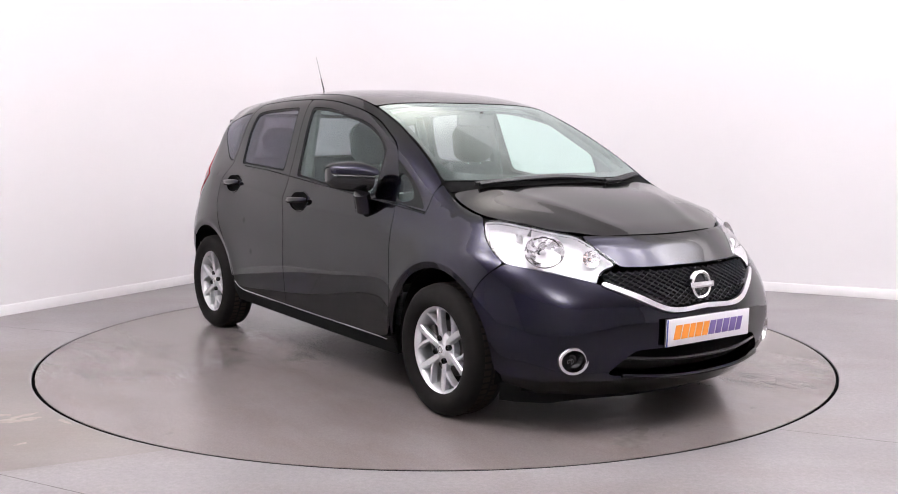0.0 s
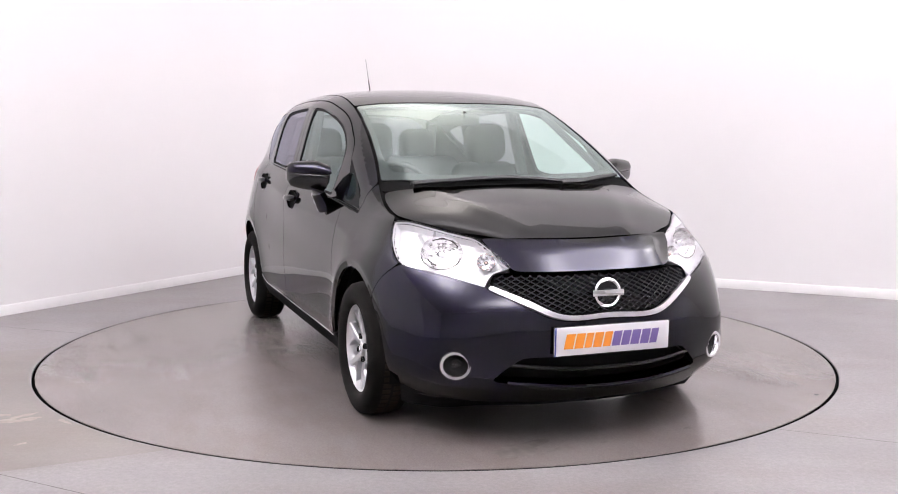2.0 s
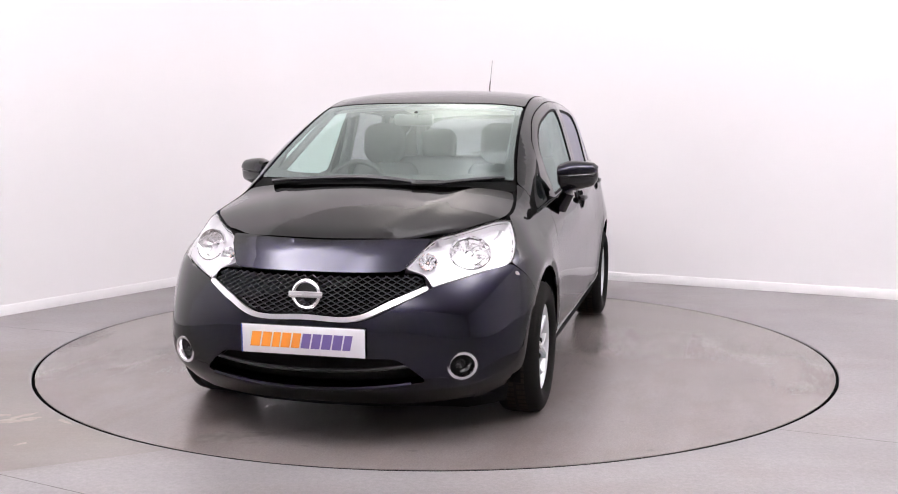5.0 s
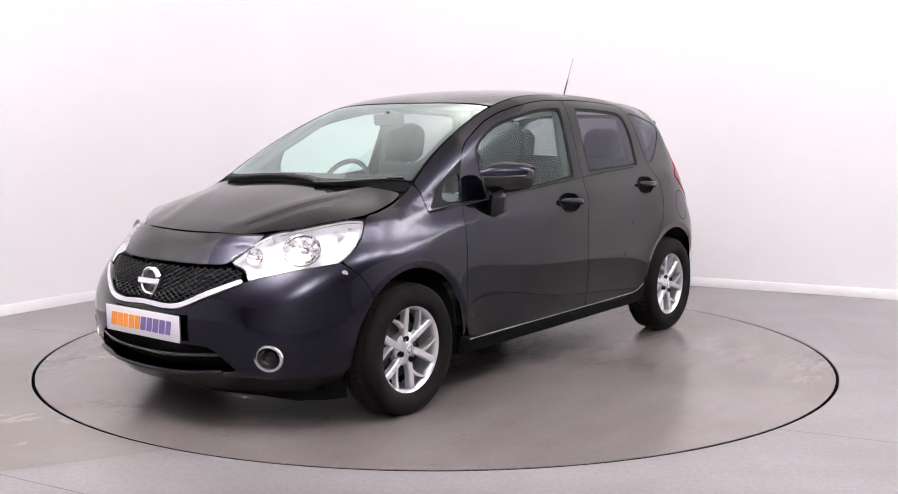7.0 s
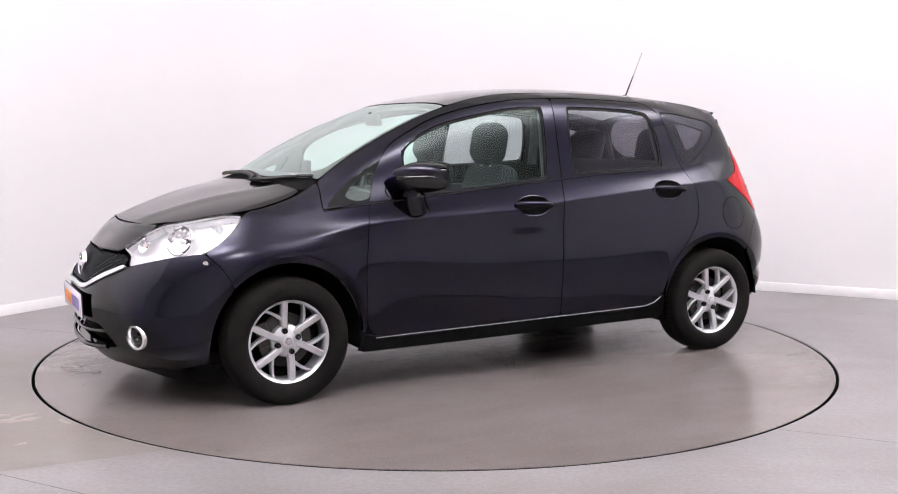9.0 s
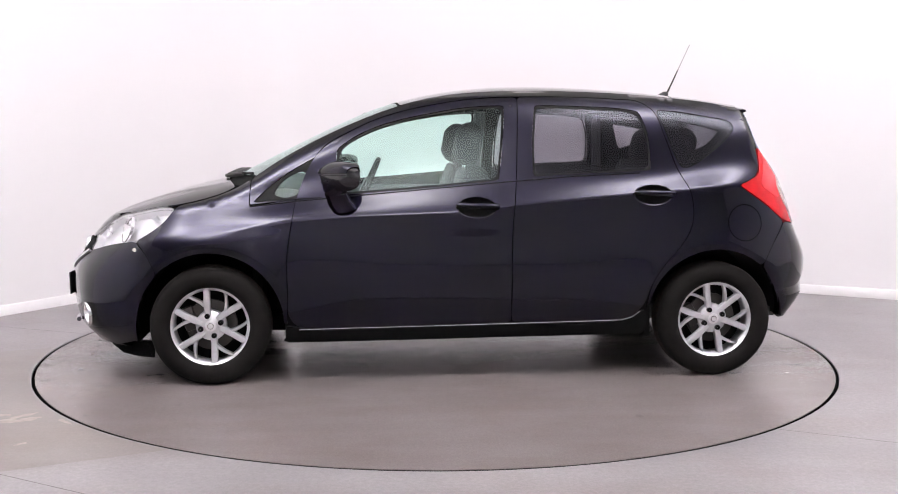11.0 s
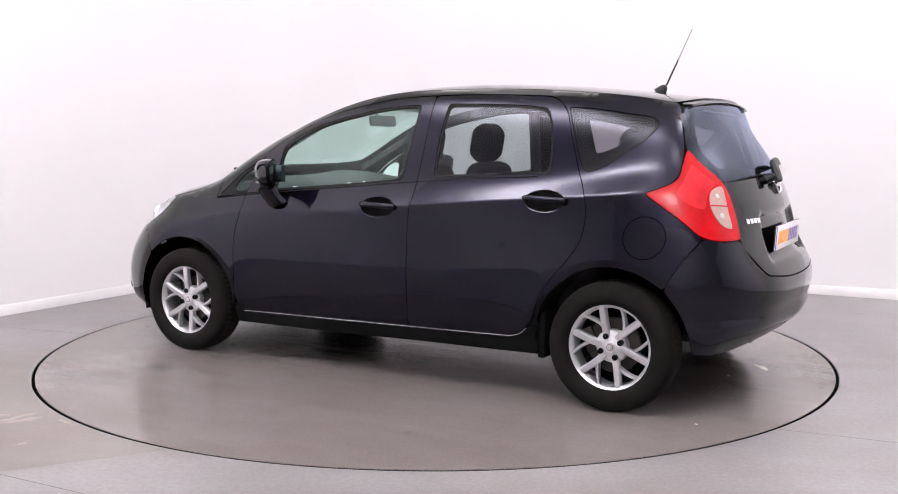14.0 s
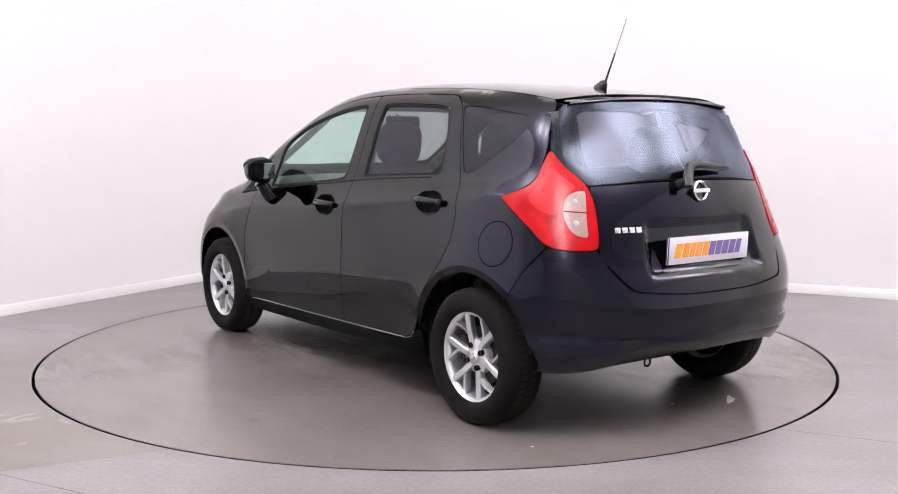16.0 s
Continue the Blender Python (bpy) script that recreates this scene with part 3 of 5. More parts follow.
def smooth_outline(pts, step=0.018, bend=38):
    """A closed outline through pts: curved where it turns gently, cornered (slightly rounded) where sharply."""
    p = np.array(pts, float)
    n = len(p)
    out = []
    def tangent(i, seg):
        a, b = p[i] - p[i - 1], p[(i + 1) % n] - p[i]
        la, lb = np.linalg.norm(a), np.linalg.norm(b)
        ang = math.degrees(math.acos(max(-1, min(1, (a @ b) / (la * lb + 1e-12)))))
        if ang > bend:
            return seg
        t = a / la * lb / (la + lb) + b / lb * la / (la + lb)
        return t / (np.linalg.norm(t) + 1e-12) * np.linalg.norm(seg)
    for i in range(n):
        j = (i + 1) % n
        seg = p[j] - p[i]
        L = np.linalg.norm(seg)
        m0, m1 = tangent(i, seg), tangent(j, seg)
        k = max(1, int(L / step))
        for s in np.arange(k) / k:
            out.append(p[i] * (2 * s ** 3 - 3 * s ** 2 + 1) + m0 * (s ** 3 - 2 * s ** 2 + s) + p[j] * (3 * s ** 2 - 2 * s ** 3) + m1 * (s ** 3 - s ** 2))
    q = np.array(out)
    return 0.5 * q + 0.25 * (np.roll(q, 1, 0) + np.roll(q, -1, 0))


def area_of(q):
    return 0.5 * np.sum(q[:, 0] * np.roll(q[:, 1], -1) - np.roll(q[:, 0], -1) * q[:, 1])


def shrink(q, d):
    """Moves a closed outline inwards by d."""
    if area_of(q) < 0:
        q = q[::-1]
    t = np.roll(q, -1, 0) - np.roll(q, 1, 0)
    t /= np.linalg.norm(t, axis=1)[:, None] + 1e-12
    return q + np.stack([-t[:, 1], t[:, 0]], 1) * d


def inside(pts, poly):
    x, y = pts[:, 0], pts[:, 1]
    hit = np.zeros(len(pts), bool)
    a, b = poly, np.roll(poly, -1, 0)
    for (x0, y0), (x1, y1) in zip(a, b):
        if y0 != y1:
            c = ((y0 > y) != (y1 > y)) & (x < (x1 - x0) * (y - y0) / (y1 - y0) + x0)
            hit ^= c
    return hit


def panel(name, outline, view, parent, material, holes=(), rim=0.014, gap=0.0022, lift=0.0, spacing=0.035, label="", shape=None, step=0.018, lines=()):
    """A body panel or pane: an outline laid on the skin, with a turned-in edge all round. shape(u, v): further lift, metres."""
    loops = [shrink(smooth_outline([view.flat(p) for p in outline], step), gap)]
    loops += [shrink(smooth_outline([view.flat(p) for p in h], step), -gap) for h in holes]
    lo, hi = loops[0].min(0), loops[0].max(0)
    gx, gy = np.arange(lo[0], hi[0], spacing), np.arange(lo[1], hi[1], spacing * 0.87)
    g = np.array([(x + (spacing / 2 if j % 2 else 0), y) for j, y in enumerate(gy) for x in gx]) if len(gx) and len(gy) else np.zeros((0, 2))
    if len(g):
        keep = inside(g, loops[0])
        for h in loops[1:]:
            keep &= ~inside(g, h)
        g = g[keep]
        rimpts = np.concatenate(loops + [np.array(k) for k in lines])
        if len(g):
            g = g[np.array([np.min(((rimpts - q) ** 2).sum(1)) for q in g]) > (spacing * 0.40) ** 2]
    verts, edges = [], []
    for q in loops:
        s = len(verts)
        verts += [tuple(x) for x in q]
        edges += [(s + i, s + (i + 1) % len(q)) for i in range(len(q))]
    for k in lines:
        ok = inside(np.array(k), shrink(loops[0], 0.004))
        for h in loops[1:]:
            ok &= ~inside(np.array(k), shrink(h, -0.004))
        last = None
        for q, o in zip(k, ok):
            if o:
                verts.append(tuple(q))
                if last is not None:
                    edges.append((last, len(verts) - 1))
                last = len(verts) - 1
            else:
                last = None
    verts += [tuple(x) for x in g]
    ov, _, of, *_ = delaunay_2d_cdt([Vector(v) for v in verts], edges, [], 0, 1e-6)
    ov2 = np.array([tuple(v) for v in ov])
    tri = np.array([tuple(t) for t in of])
    cen = ov2[tri].mean(axis=1)
    keep = inside(cen, loops[0])
    for h in loops[1:]:
        keep &= ~inside(cen, h)
    tri = tri[keep]
    used = np.unique(tri)
    slot = np.zeros(len(ov2), int)
    slot[used] = np.arange(len(used))
    tri, ov2 = slot[tri], ov2[used]
    P, N = [], []
    for u, v in ov2:
        p, nn = drop(*view.ray(u, v))
        P.append(p + nn * (lift + (shape(u, v) if shape else 0)))
        N.append(nn)
    P, N = np.array(P), np.array(N)
    # wind the faces outwards
    fn = np.cross(P[tri[:, 1]] - P[tri[:, 0]], P[tri[:, 2]] - P[tri[:, 0]])
    flip = (fn * N[tri].mean(axis=1)).sum(axis=1) < 0
    tri[flip] = tri[flip][:, ::-1]
    faces = [tuple(int(i) for i in t) for t in tri]
    # the turned-in rim along every open edge
    count = {}
    for t in faces:
        for a, b in ((t[0], t[1]), (t[1], t[2]), (t[2], t[0])):
            count[(a, b)] = 1
    V, NN = list(P), list(N)
    if shape:
        NN = None
    if rim:
        top, low = {}, {}
        rim_n = {}
        open_edges = [e for e in count if (e[1], e[0]) not in count]
        for a, b in open_edges:
            side = np.cross(P[b] - P[a], N[a])
            side /= np.linalg.norm(side) + 1e-12
            for k in (a, b):
                rim_n[k] = rim_n.get(k, 0) + side
        for k, nrm in rim_n.items():
            nrm = nrm / (np.linalg.norm(nrm) + 1e-12)
            top[k], low[k] = len(V), len(V) + 1
            V += [P[k], P[k] - N[k] * rim]
            if NN is not None:
                NN += [nrm, nrm]
        for a, b in open_edges:
            faces.append((top[b], top[a], low[a], low[b]))
    return mesh_ob(name, V, faces, material, parent, label, True, None if NN is None else [tuple(x) for x in NN])


def both(s, pts):
    """Left-hand points, mirrored for the right-hand side (s = -1)."""
    return [(p[0], p[1] * s, p[2]) if len(p) == 3 else p for p in pts]


def arc(cx, cz, r, a0, a1, n=14):
    return [(cx + r * math.cos(radians(a0 + (a1 - a0) * k / n)), cz + r * math.sin(radians(a0 + (a1 - a0) * k / n))) for k in range(n + 1)]


AX, AZ, AR = 1.30, 0.300, 0.366   # wheel arches
DOOR_F = [(.868, .935), (.722, 1.198), (.60, 1.268), (.477, 1.326), (.33, 1.374), (.178, 1.407), (.03, 1.432), (-.15, 1.448), (-.272, 1.452), (-.262, 1.25), (-.25, 1.04), (-.226, .80), (-.223, .55), (-.223, .297),
          (.30, .287), (.80, .279), (.875, .292), (.906, .335), (.914, .47), (.914, .645), (.894, .794)]
PANE_F = [(.675, .952), (.662, 1.178), (.595, 1.228), (.477, 1.287), (.328, 1.333), (.178, 1.364), (.03, 1.390), (-.10, 1.402), (-.200, 1.405), (-.182, 1.20), (-.158, 1.024), (.15, .993), (.42, .970)]
DOOR_R = [(-.272, 1.452), (-.60, 1.452), (-.80, 1.443), (-.934, 1.428), (-.986, 1.392), (-1.05, 1.24), (-1.107, 1.078), (-1.160, .965), (-1.172, .88), (-1.16, .79), (-1.10, .687), (-1.02, .595), (-.955, .49), (-.905, .37), (-.86, .325),
          (-.80, .306), (-.223, .297), (-.223, .55), (-.226, .80), (-.25, 1.04), (-.262, 1.25)]
PANE_R = [(-.361, 1.408), (-.648, 1.402), (-.84, 1.39), (-.912, 1.378), (-.948, 1.285), (-.962, 1.18), (-.962, 1.074), (-.65, 1.060), (-.338, 1.045), (-.341, 1.24)]
PANE_Q = [(-1.010, 1.386), (-1.115, 1.380), (-1.229, 1.364), (-1.331, 1.348), (-1.412, 1.334), (-1.442, 1.318), (-1.446, 1.296), (-1.404, 1.246), (-1.304, 1.169), (-1.205, 1.104), (-1.165, 1.088), (-1.130, 1.083), (-1.097, 1.152), (-1.046, 1.297)]
PANE_T = [(1.085, .912), (1.0, .99), (.93, 1.045), (.84, 1.10), (.765, 1.142), (.752, 1.125), (.80, 1.03), (.842, .938)]
FUEL = [(-1.45 + .094 * math.cos(k * math.tau / 16), .803 + .094 * math.sin(k * math.tau / 16)) for k in range(16)]
EDGE_XZ = [(x, edge(x)[1] + 0.002) for x in (.97, .75, .55, .35, .1, -.25, -.5, -.8, -1.15, -1.38, -1.51)]
LAMP_TAIL = on_side([(-1.43, .997), (-1.50, 1.024), (-1.545, 1.046), (-1.563, 1.075), (-1.567, 1.13)]) + snap([(-1.573, .627, 1.196), (-1.63, .60, 1.12), (-1.708, .548, 1.041), (-1.745, .542, .98), (-1.77, .547, .90), (-1.788, .557, .83), (-1.788, .565, .783),
                  (-1.745, .69, .790)]) + on_side([(-1.692, .807), (-1.60, .88), (-1.52, .935)])
LAMP_HEAD = on_side([(1.471, .884)]) + snap([(x, *edge(x, .010)) for x in (1.53, 1.60, 1.66, 1.72, 1.775)] + [ (1.87, .40, .765), (1.927, .352, .708), (1.94, .41, .706), (1.935, .455, .698), (1.937, .468, .67), (1.947, .475, .640), (1.86, .575, .668), (1.77, .66, .692)]) + on_side([(1.668, .722), (1.60, .762), (1.53, .815)])
ARCH_F = [(1.61, .66), (1.556, .562)]
ARCH_R = [(-1.61, .69), (-1.548, .578)]


def body_side_outline():
    roof_edge = [(1.098, edge(1.098)[1] + .002)] + EDGE_XZ
    tail = [(-1.522, 1.370), (-1.543, 1.29), (-1.565, 1.205)] + [(p[0], p[2]) for p in LAMP_TAIL[4:0:-1]] + [(-1.43, .997), (-1.52, .935), (-1.60, .88), (-1.692, .807)]
    arch = ARCH_R + arc(-AX, AZ, AR, 129, 12, 16) + [(-.925, .35)]
    door = [(-.955, .49), (-1.02, .595), (-1.10, .687), (-1.16, .79), (-1.172, .88), (-1.160, .965), (-1.107, 1.078), (-1.05, 1.24), (-.986, 1.392), (-.934, 1.428), (-.80, 1.443), (-.60, 1.452), (-.272, 1.452)]
    front = [(-.15, 1.448), (.03, 1.432), (.178, 1.407), (.33, 1.374), (.477, 1.326), (.60, 1.268), (.722, 1.198), (.868, .935), (1.104, .895)]
    return roof_edge + tail + arch + door[0:] + front


def press_lines():
    """The pressed lines of the sides, each as three close parallel runs."""
    out = []
    xs = np.arange(-1.5, 1.36, 0.02)
    for o in (-0.011, 0.0, 0.011):
        out.append([(x, float(np.interp(x, CREASE_X, CREASE_Z)) + o) for x in xs])
        out.append([(x, haunch_z(x) + o) for x in np.arange(-1.64, -0.96, 0.02)])
    for cx in (1.30, -1.30):
        for o in (-0.012, 0.0, 0.012):
            out.append([(cx + (0.405 + o) * math.cos(a), 0.30 + (0.405 + o) * math.sin(a)) for a in np.linspace(radians(4), radians(176), 60)])
    return out


def car_body(car):
    pl = press_lines()
    for s in (1, -1):
        side = Side(s)
        # doors with their panes, frames and handles
        for tag, out, pane, glass, hx, hz in (("front_door", DOOR_F, PANE_F, GLASS, -.041, .888), ("rear_door", DOOR_R, PANE_R, DARKGLASS, -.961, .949)):
            well = [(hx + .095 * math.cos(a), hz + .049 * math.sin(a)) for a in np.linspace(0, math.tau, 29)[:-1]]
            door = panel(tag, out, side, car, PAINT, [pane, well], spacing=0.026, lines=pl)
            panel("window_seal", pane, side, door, SEAL, [shrink(smooth_outline(pane), 0.011)[::2]], lift=-0.002, gap=0.001, label="black rubber window seal")
            g = panel("window_pane", pane, side, door, glass, rim=0.0, gap=0.008, lift=-0.006, spacing=0.06)
            g.visible_shadow = False
        side_b = panel("body_side", body_side_outline(), side, car, PAINT, [PANE_Q, PANE_T, FUEL], spacing=0.026, lines=pl)
        panel("fuel_flap" if s > 0 else "filler_cover", FUEL, side, side_b, PAINT, gap=0.0015, label="round fuel filler flap") if s > 0 else panel("blank_panel", FUEL, side, side_b, PAINT, gap=-0.003, rim=0.0, lift=-0.0005)
        panel("quarter_window", PANE_Q, side, car, DARKGLASS, rim=0.0, gap=0.004, lift=-0.001, spacing=0.04).visible_shadow = False
        panel("quarter_window_seal", PANE_Q, side, car, SEAL, [[(-1.115, 1.335), (-1.24, 1.315), (-1.365, 1.285), (-1.283, 1.21), (-1.172, 1.165)]], lift=-0.006, gap=-0.002, label="black printed border of the quarter window")
        hole = [(.985, .955), (.955, 1.0), (.88, 1.058), (.835, 1.075), (.815, 1.06), (.835, .99), (.872, .948), (.93, .938)]
        panel("pillar_window_trim", PANE_T, side, car, SEAL, [hole], lift=-0.002, gap=0.001, label="black trim round the small pillar window")
        panel("pillar_window", hole, side, car, GLASS, rim=0.0, gap=-0.002, lift=-0.006).visible_shadow = False
        # front wing
        wing = [(x, edge(x)[1] + .003) for x in (1.098, 1.16, 1.225, 1.29, 1.35, 1.41, 1.455)] + [(1.471, .886), (1.53, .815), (1.60, .762), (1.668, .722)] + ARCH_F + arc(AX, AZ, AR, 45, 168, 18) + [(.935, .30), (.915, .30), (.914, .47), (.914, .645), (.894, .794), (.868, .933), (1.104, .893)]
        panel("front_wing", wing, side, car, PAINT, spacing=0.026, lines=pl)
        panel("sill", [(.925, .297), (.80, .275), (.30, .283), (-.223, .293), (-.80, .302), (-.855, .318), (-.90, .352), (-.925, .36), (-.935, .27), (-.93, .225), (.3, .205), (.93, .2)], side, car, SHELL, spacing=0.03, label="black lower sill")
        # lamps
        rear = Wrap(-1, -1.10)
        panel("tail_light_back", both(s, LAMP_TAIL), rear, car, SHELL, spacing=0.04, lift=-0.018, rim=0.0, gap=-0.004, label="black backing of the tail light")
        tail = panel("tail_light", both(s, LAMP_TAIL), rear, car, REDLENS, spacing=0.02, lift=0.004, rim=0.02, label="red tail light lens")
        rl = panel("reversing_lens", both(s, [(-1.682, .640, 1.006), (-1.695, .605, 1.024), (-1.716, .562, 1.032), (-1.733, .572, .974), (-1.750, .585, .918), (-1.765, .592, .874), (-1.778, .597, .834), (-1.748, .645, .85), (-1.713, .664, .894), (-1.687, .662, .95)]), rear, tail, CREAM, spacing=0.02, lift=0.0065, rim=0.004, label="pale clear reversing lamp lens")
        run = [drop(*rear.ray(*rear.flat((x, y * s, z)))) for x, y, z in ((-1.692, .658, .946), (-1.715, .622, .943), (-1.743, .583, .940))]
        part("divider", tube([q + w * .007 for q, w in run], .0028, 6), REDLENS, rl)
        # the lit upper part of the red lens, put in as a lighter red piece
        panel("lit_lens_top", both(s, [(-1.585, .628, 1.135), (-1.63, .605, 1.085), (-1.685, .575, 1.042), (-1.668, .645, .985), (-1.668, .668, .92), (-1.61, .71, .945), (-1.55, .735, .995), (-1.572, .69, 1.05)]), rear, tail, PINKLENS, spacing=0.02, lift=0.0058, rim=0.003, label="lighter red piece for the lit top of the lens")
        for x, y, z, rr in ((-1.705, .61, .985, .011), (-1.735, .63, .900, .012)):
            q, w = drop(*rear.ray(*rear.flat((x, y * s, z))))
            m4 = Matrix.Translation(Vector(tuple(q + w * .0055))) @ Vector(tuple(w)).to_track_quat("Y", "Z").to_matrix().to_4x4()
            part("bulb_shade", moved(lathe([(.001, .003), (rr * .5, .003), (rr, .001)], 14), m4), LINE, rl)
        head = tagged(new("headlight"), "clear-lensed headlight with silver reflector")
        head.parent = car
        front = Slant((0.80, 0.62 * s, 0.42))
        panel("housing", both(s, LAMP_HEAD), front, head, LAMPWHITE, spacing=0.02, lift=-0.050, rim=-0.045, gap=0.004, shape=lambda u, v: 0.0012 * math.sin(90 * u) * math.sin(60 * v))
        panel("lens", both(s, LAMP_HEAD), front, head, CLEAR, spacing=0.025, lift=0.002, rim=0.0, gap=0.002).visible_shadow = False
        for nm, c, r, m in (("main_reflector", (1.725, .58, .765), .066, LAMPBOWL), ("indicator", (1.862, .437, .739), .034, LAMPBOWL)):
            u, v = front.flat((c[0], c[1] * s, c[2]))
            p, nn = drop(*front.ray(u, v))
            aim = Vector(tuple(nn)).lerp(Vector((1, .25 * s, 0)), .55).normalized()
            q = aim.to_track_quat("Y", "Z").to_matrix().to_4x4()
            at = Matrix.Translation(Vector(tuple(p - nn * (0.012 + .1 * r)))) @ q @ Matrix.Diagonal((1.35 if r > .05 else 1.15, 1, 1.08, 1))
            # a deep bowl of stepped facets
            prof = [(r * k, -.62 * r * (1 - k * k)) for k in (.16, .34, .52, .68, .84, 1.0)] + [(r * 1.015, -.012)]
            bm = lathe(prof, 20)
            for k, w in enumerate(bm.verts):
                if (k // 20) in (1, 2, 3, 4) and k % 2:
                    w.co.y -= .07 * r
            part(nm, moved(bm, at), m, head, smooth=False)
            part("bulb", moved(lathe([(.001, -.16 * r), (.10 * r, -.18 * r), (.15 * r, -.3 * r), (.15 * r, -.62 * r)], 14), at), AMBER if nm == "indicator" else SATIN, head, "amber bulb" if nm == "indicator" else "bulb with a bright shade")
            part("bulb_socket", moved(lathe([(.15 * r, -.5 * r), (.22 * r, -.52 * r), (.24 * r, -.66 * r)], 14), at), BLACK, head, "dark bulb socket")
            if nm != "indicator":
                for a0, a1, rr, dz in ((195, 330, .98, -.03), (205, 318, .70, -.30), (25, 120, .86, -.16)):
                    run = [at @ Vector((r * rr * math.cos(radians(a)) * s, dz * r, r * rr * math.sin(radians(a)))) for a in np.linspace(a0, a1, 12)]
                    part("reflector_edge", tube(run, .0026, 6), STEEL, head, "thin dark edge in the lamp")
    # bonnet, windscreen, roof
    top = Top()
    def mirror_xy(pts):
        return pts + [(x, -y) for x, y in reversed(pts) if abs(y) > 1e-6]
    bonnet = mirror_xy([(1.884, 0), (1.879, .13), (1.866, .25), (1.833, .37), (1.782, .438), *[(x, edge(x, .015)[0]) for x in (1.72, 1.66, 1.60, 1.53, 1.46, 1.38, 1.30, 1.22)], (1.178, edge(1.178, .022)[0]), (1.195, .60), (1.245, .35), (1.26, .0)])
    def ridge(u, v):
        # two broad pressed ridges that draw together towards the nose
        yr = float(np.interp(u, (1.2, 1.42, 1.58, 1.75, 1.88), (.50, .38, .32, .252, .205)))
        fade = ramp(u, 1.27, 1.50) * (1 - ramp(u, 1.78, 1.868))
        d = abs(v) - yr
        return 0.0026 * fade * (math.exp(-(d / .055) ** 2) if d > 0 else math.exp(-(d / .13) ** 2))
    panel("bonnet", bonnet, top, car, PAINT, spacing=0.022, shape=ridge)
    ws = mirror_xy([(1.205, 0), (1.195, .25), (1.15, .48), *[(x, edge(x, .013)[0]) for x in (1.085, .95, .78, .60, .45, .345)], (.352, .4), (.366, .15), (.37, 0)])
    inner = mirror_xy([(1.150, 0), (1.14, .25), (1.10, .45), (1.04, .58), *[(x, edge(x, .045)[0]) for x in (.92, .78, .62, .5, .395)], (.405, .35), (.412, .15), (.415, 0)])
    panel("windscreen", ws, top, car, SCREEN, rim=0.0, gap=0.003, lift=-0.002, spacing=0.05).visible_shadow = False
    panel("windscreen_seal", ws, top, car, SEAL, [inner], rim=0.006, gap=0.001, lift=-0.004, spacing=0.04, label="black band round the windscreen")
    roof = mirror_xy([(.364, 0), (.36, .15), (.345, .4), *[(x, edge(x, .007)[0]) for x in (.338, .15, -.05, -.25, -.5, -.8, -1.15, -1.38, -1.49)], (-1.53, .42), (-1.545, .2), (-1.548, 0)])
    panel("roof", roof, top, car, PAINT, spacing=0.04)
    cowl = mirror_xy([(1.255, 0), (1.24, .35), (1.195, .60), (1.155, .668), (1.10, .66), (1.09, .632), (1.155, .48), (1.20, .25), (1.21, 0)])
    panel("cowl", cowl, top, car, SHELL, spacing=0.03, lift=-0.006, label="black plastic scuttle below the windscreen")
    # front: bumper, grille, nose panel
    front = Wrap(1, 1.10)
    def mirror3(pts):
        return pts + [(x, -y, z) for x, y, z in reversed(pts) if abs(y) > 1e-6]
    fog = [(1.94 + .0, .60 + .062 * math.cos(k * math.tau / 14), .337 + .058 * math.sin(k * math.tau / 14)) for k in range(14)]
    intake = mirror3([(2.09, 0, .375), (2.07, .25, .375), (2.04, .36, .372), (2.02, .42, .325), (2.0, .475, .275), (2.05, .30, .257), (2.07, .12, .247), (2.075, 0, .245)])
    bumper = mirror3([(2.1, 0, .522), (2.09, .235, .527), (2.04, .34, .572), *LAMP_HEAD[11:15], *on_side(ARCH_F), *on_side([(1.612, .487), (1.655, .38), (1.666, .30), (1.655, .215)]), (1.80, .62, .172), (1.92, .45, .168), (1.98, .25, .168), (2.0, 0, .168)])
    def cheek(u, v):
        # hollow round the fog lamp and the fold above it
        a = abs(u) - 0.49
        return -0.010 * math.exp(-((a) / 0.10) ** 2 - ((v - 0.335) / 0.075) ** 2) - 0.006 * math.exp(-((v - 0.21) / 0.035) ** 2)
    fogs = [[(x, y * s, z) for x, y, z in fog] for s in (1, -1)]
    fb = panel("front_bumper", bumper, front, car, PAINT, [intake] + fogs, spacing=0.024, rim=0.03, shape=cheek)
    panel("intake_back", intake, front, fb, SHELL, rim=-0.05, gap=-0.006, lift=-0.055, label="black air intake")
    for z, h, pro, m in ((.318, .009, -.010, GLOSSBLACK), (.252, .012, .012, PAINT)):
        pts = []
        for y in np.linspace(-.42, .42, 25):
            p, nn = drop(Vector((3, y, z + .025 * (abs(y) / .42) ** 2)), Vector((-1, 0, 0)))
            pts.append(p + nn * pro)
        bar = tube(pts, h, 8)
        part("intake_slat" if m is GLOSSBLACK else "intake_lip", bar, m, fb)
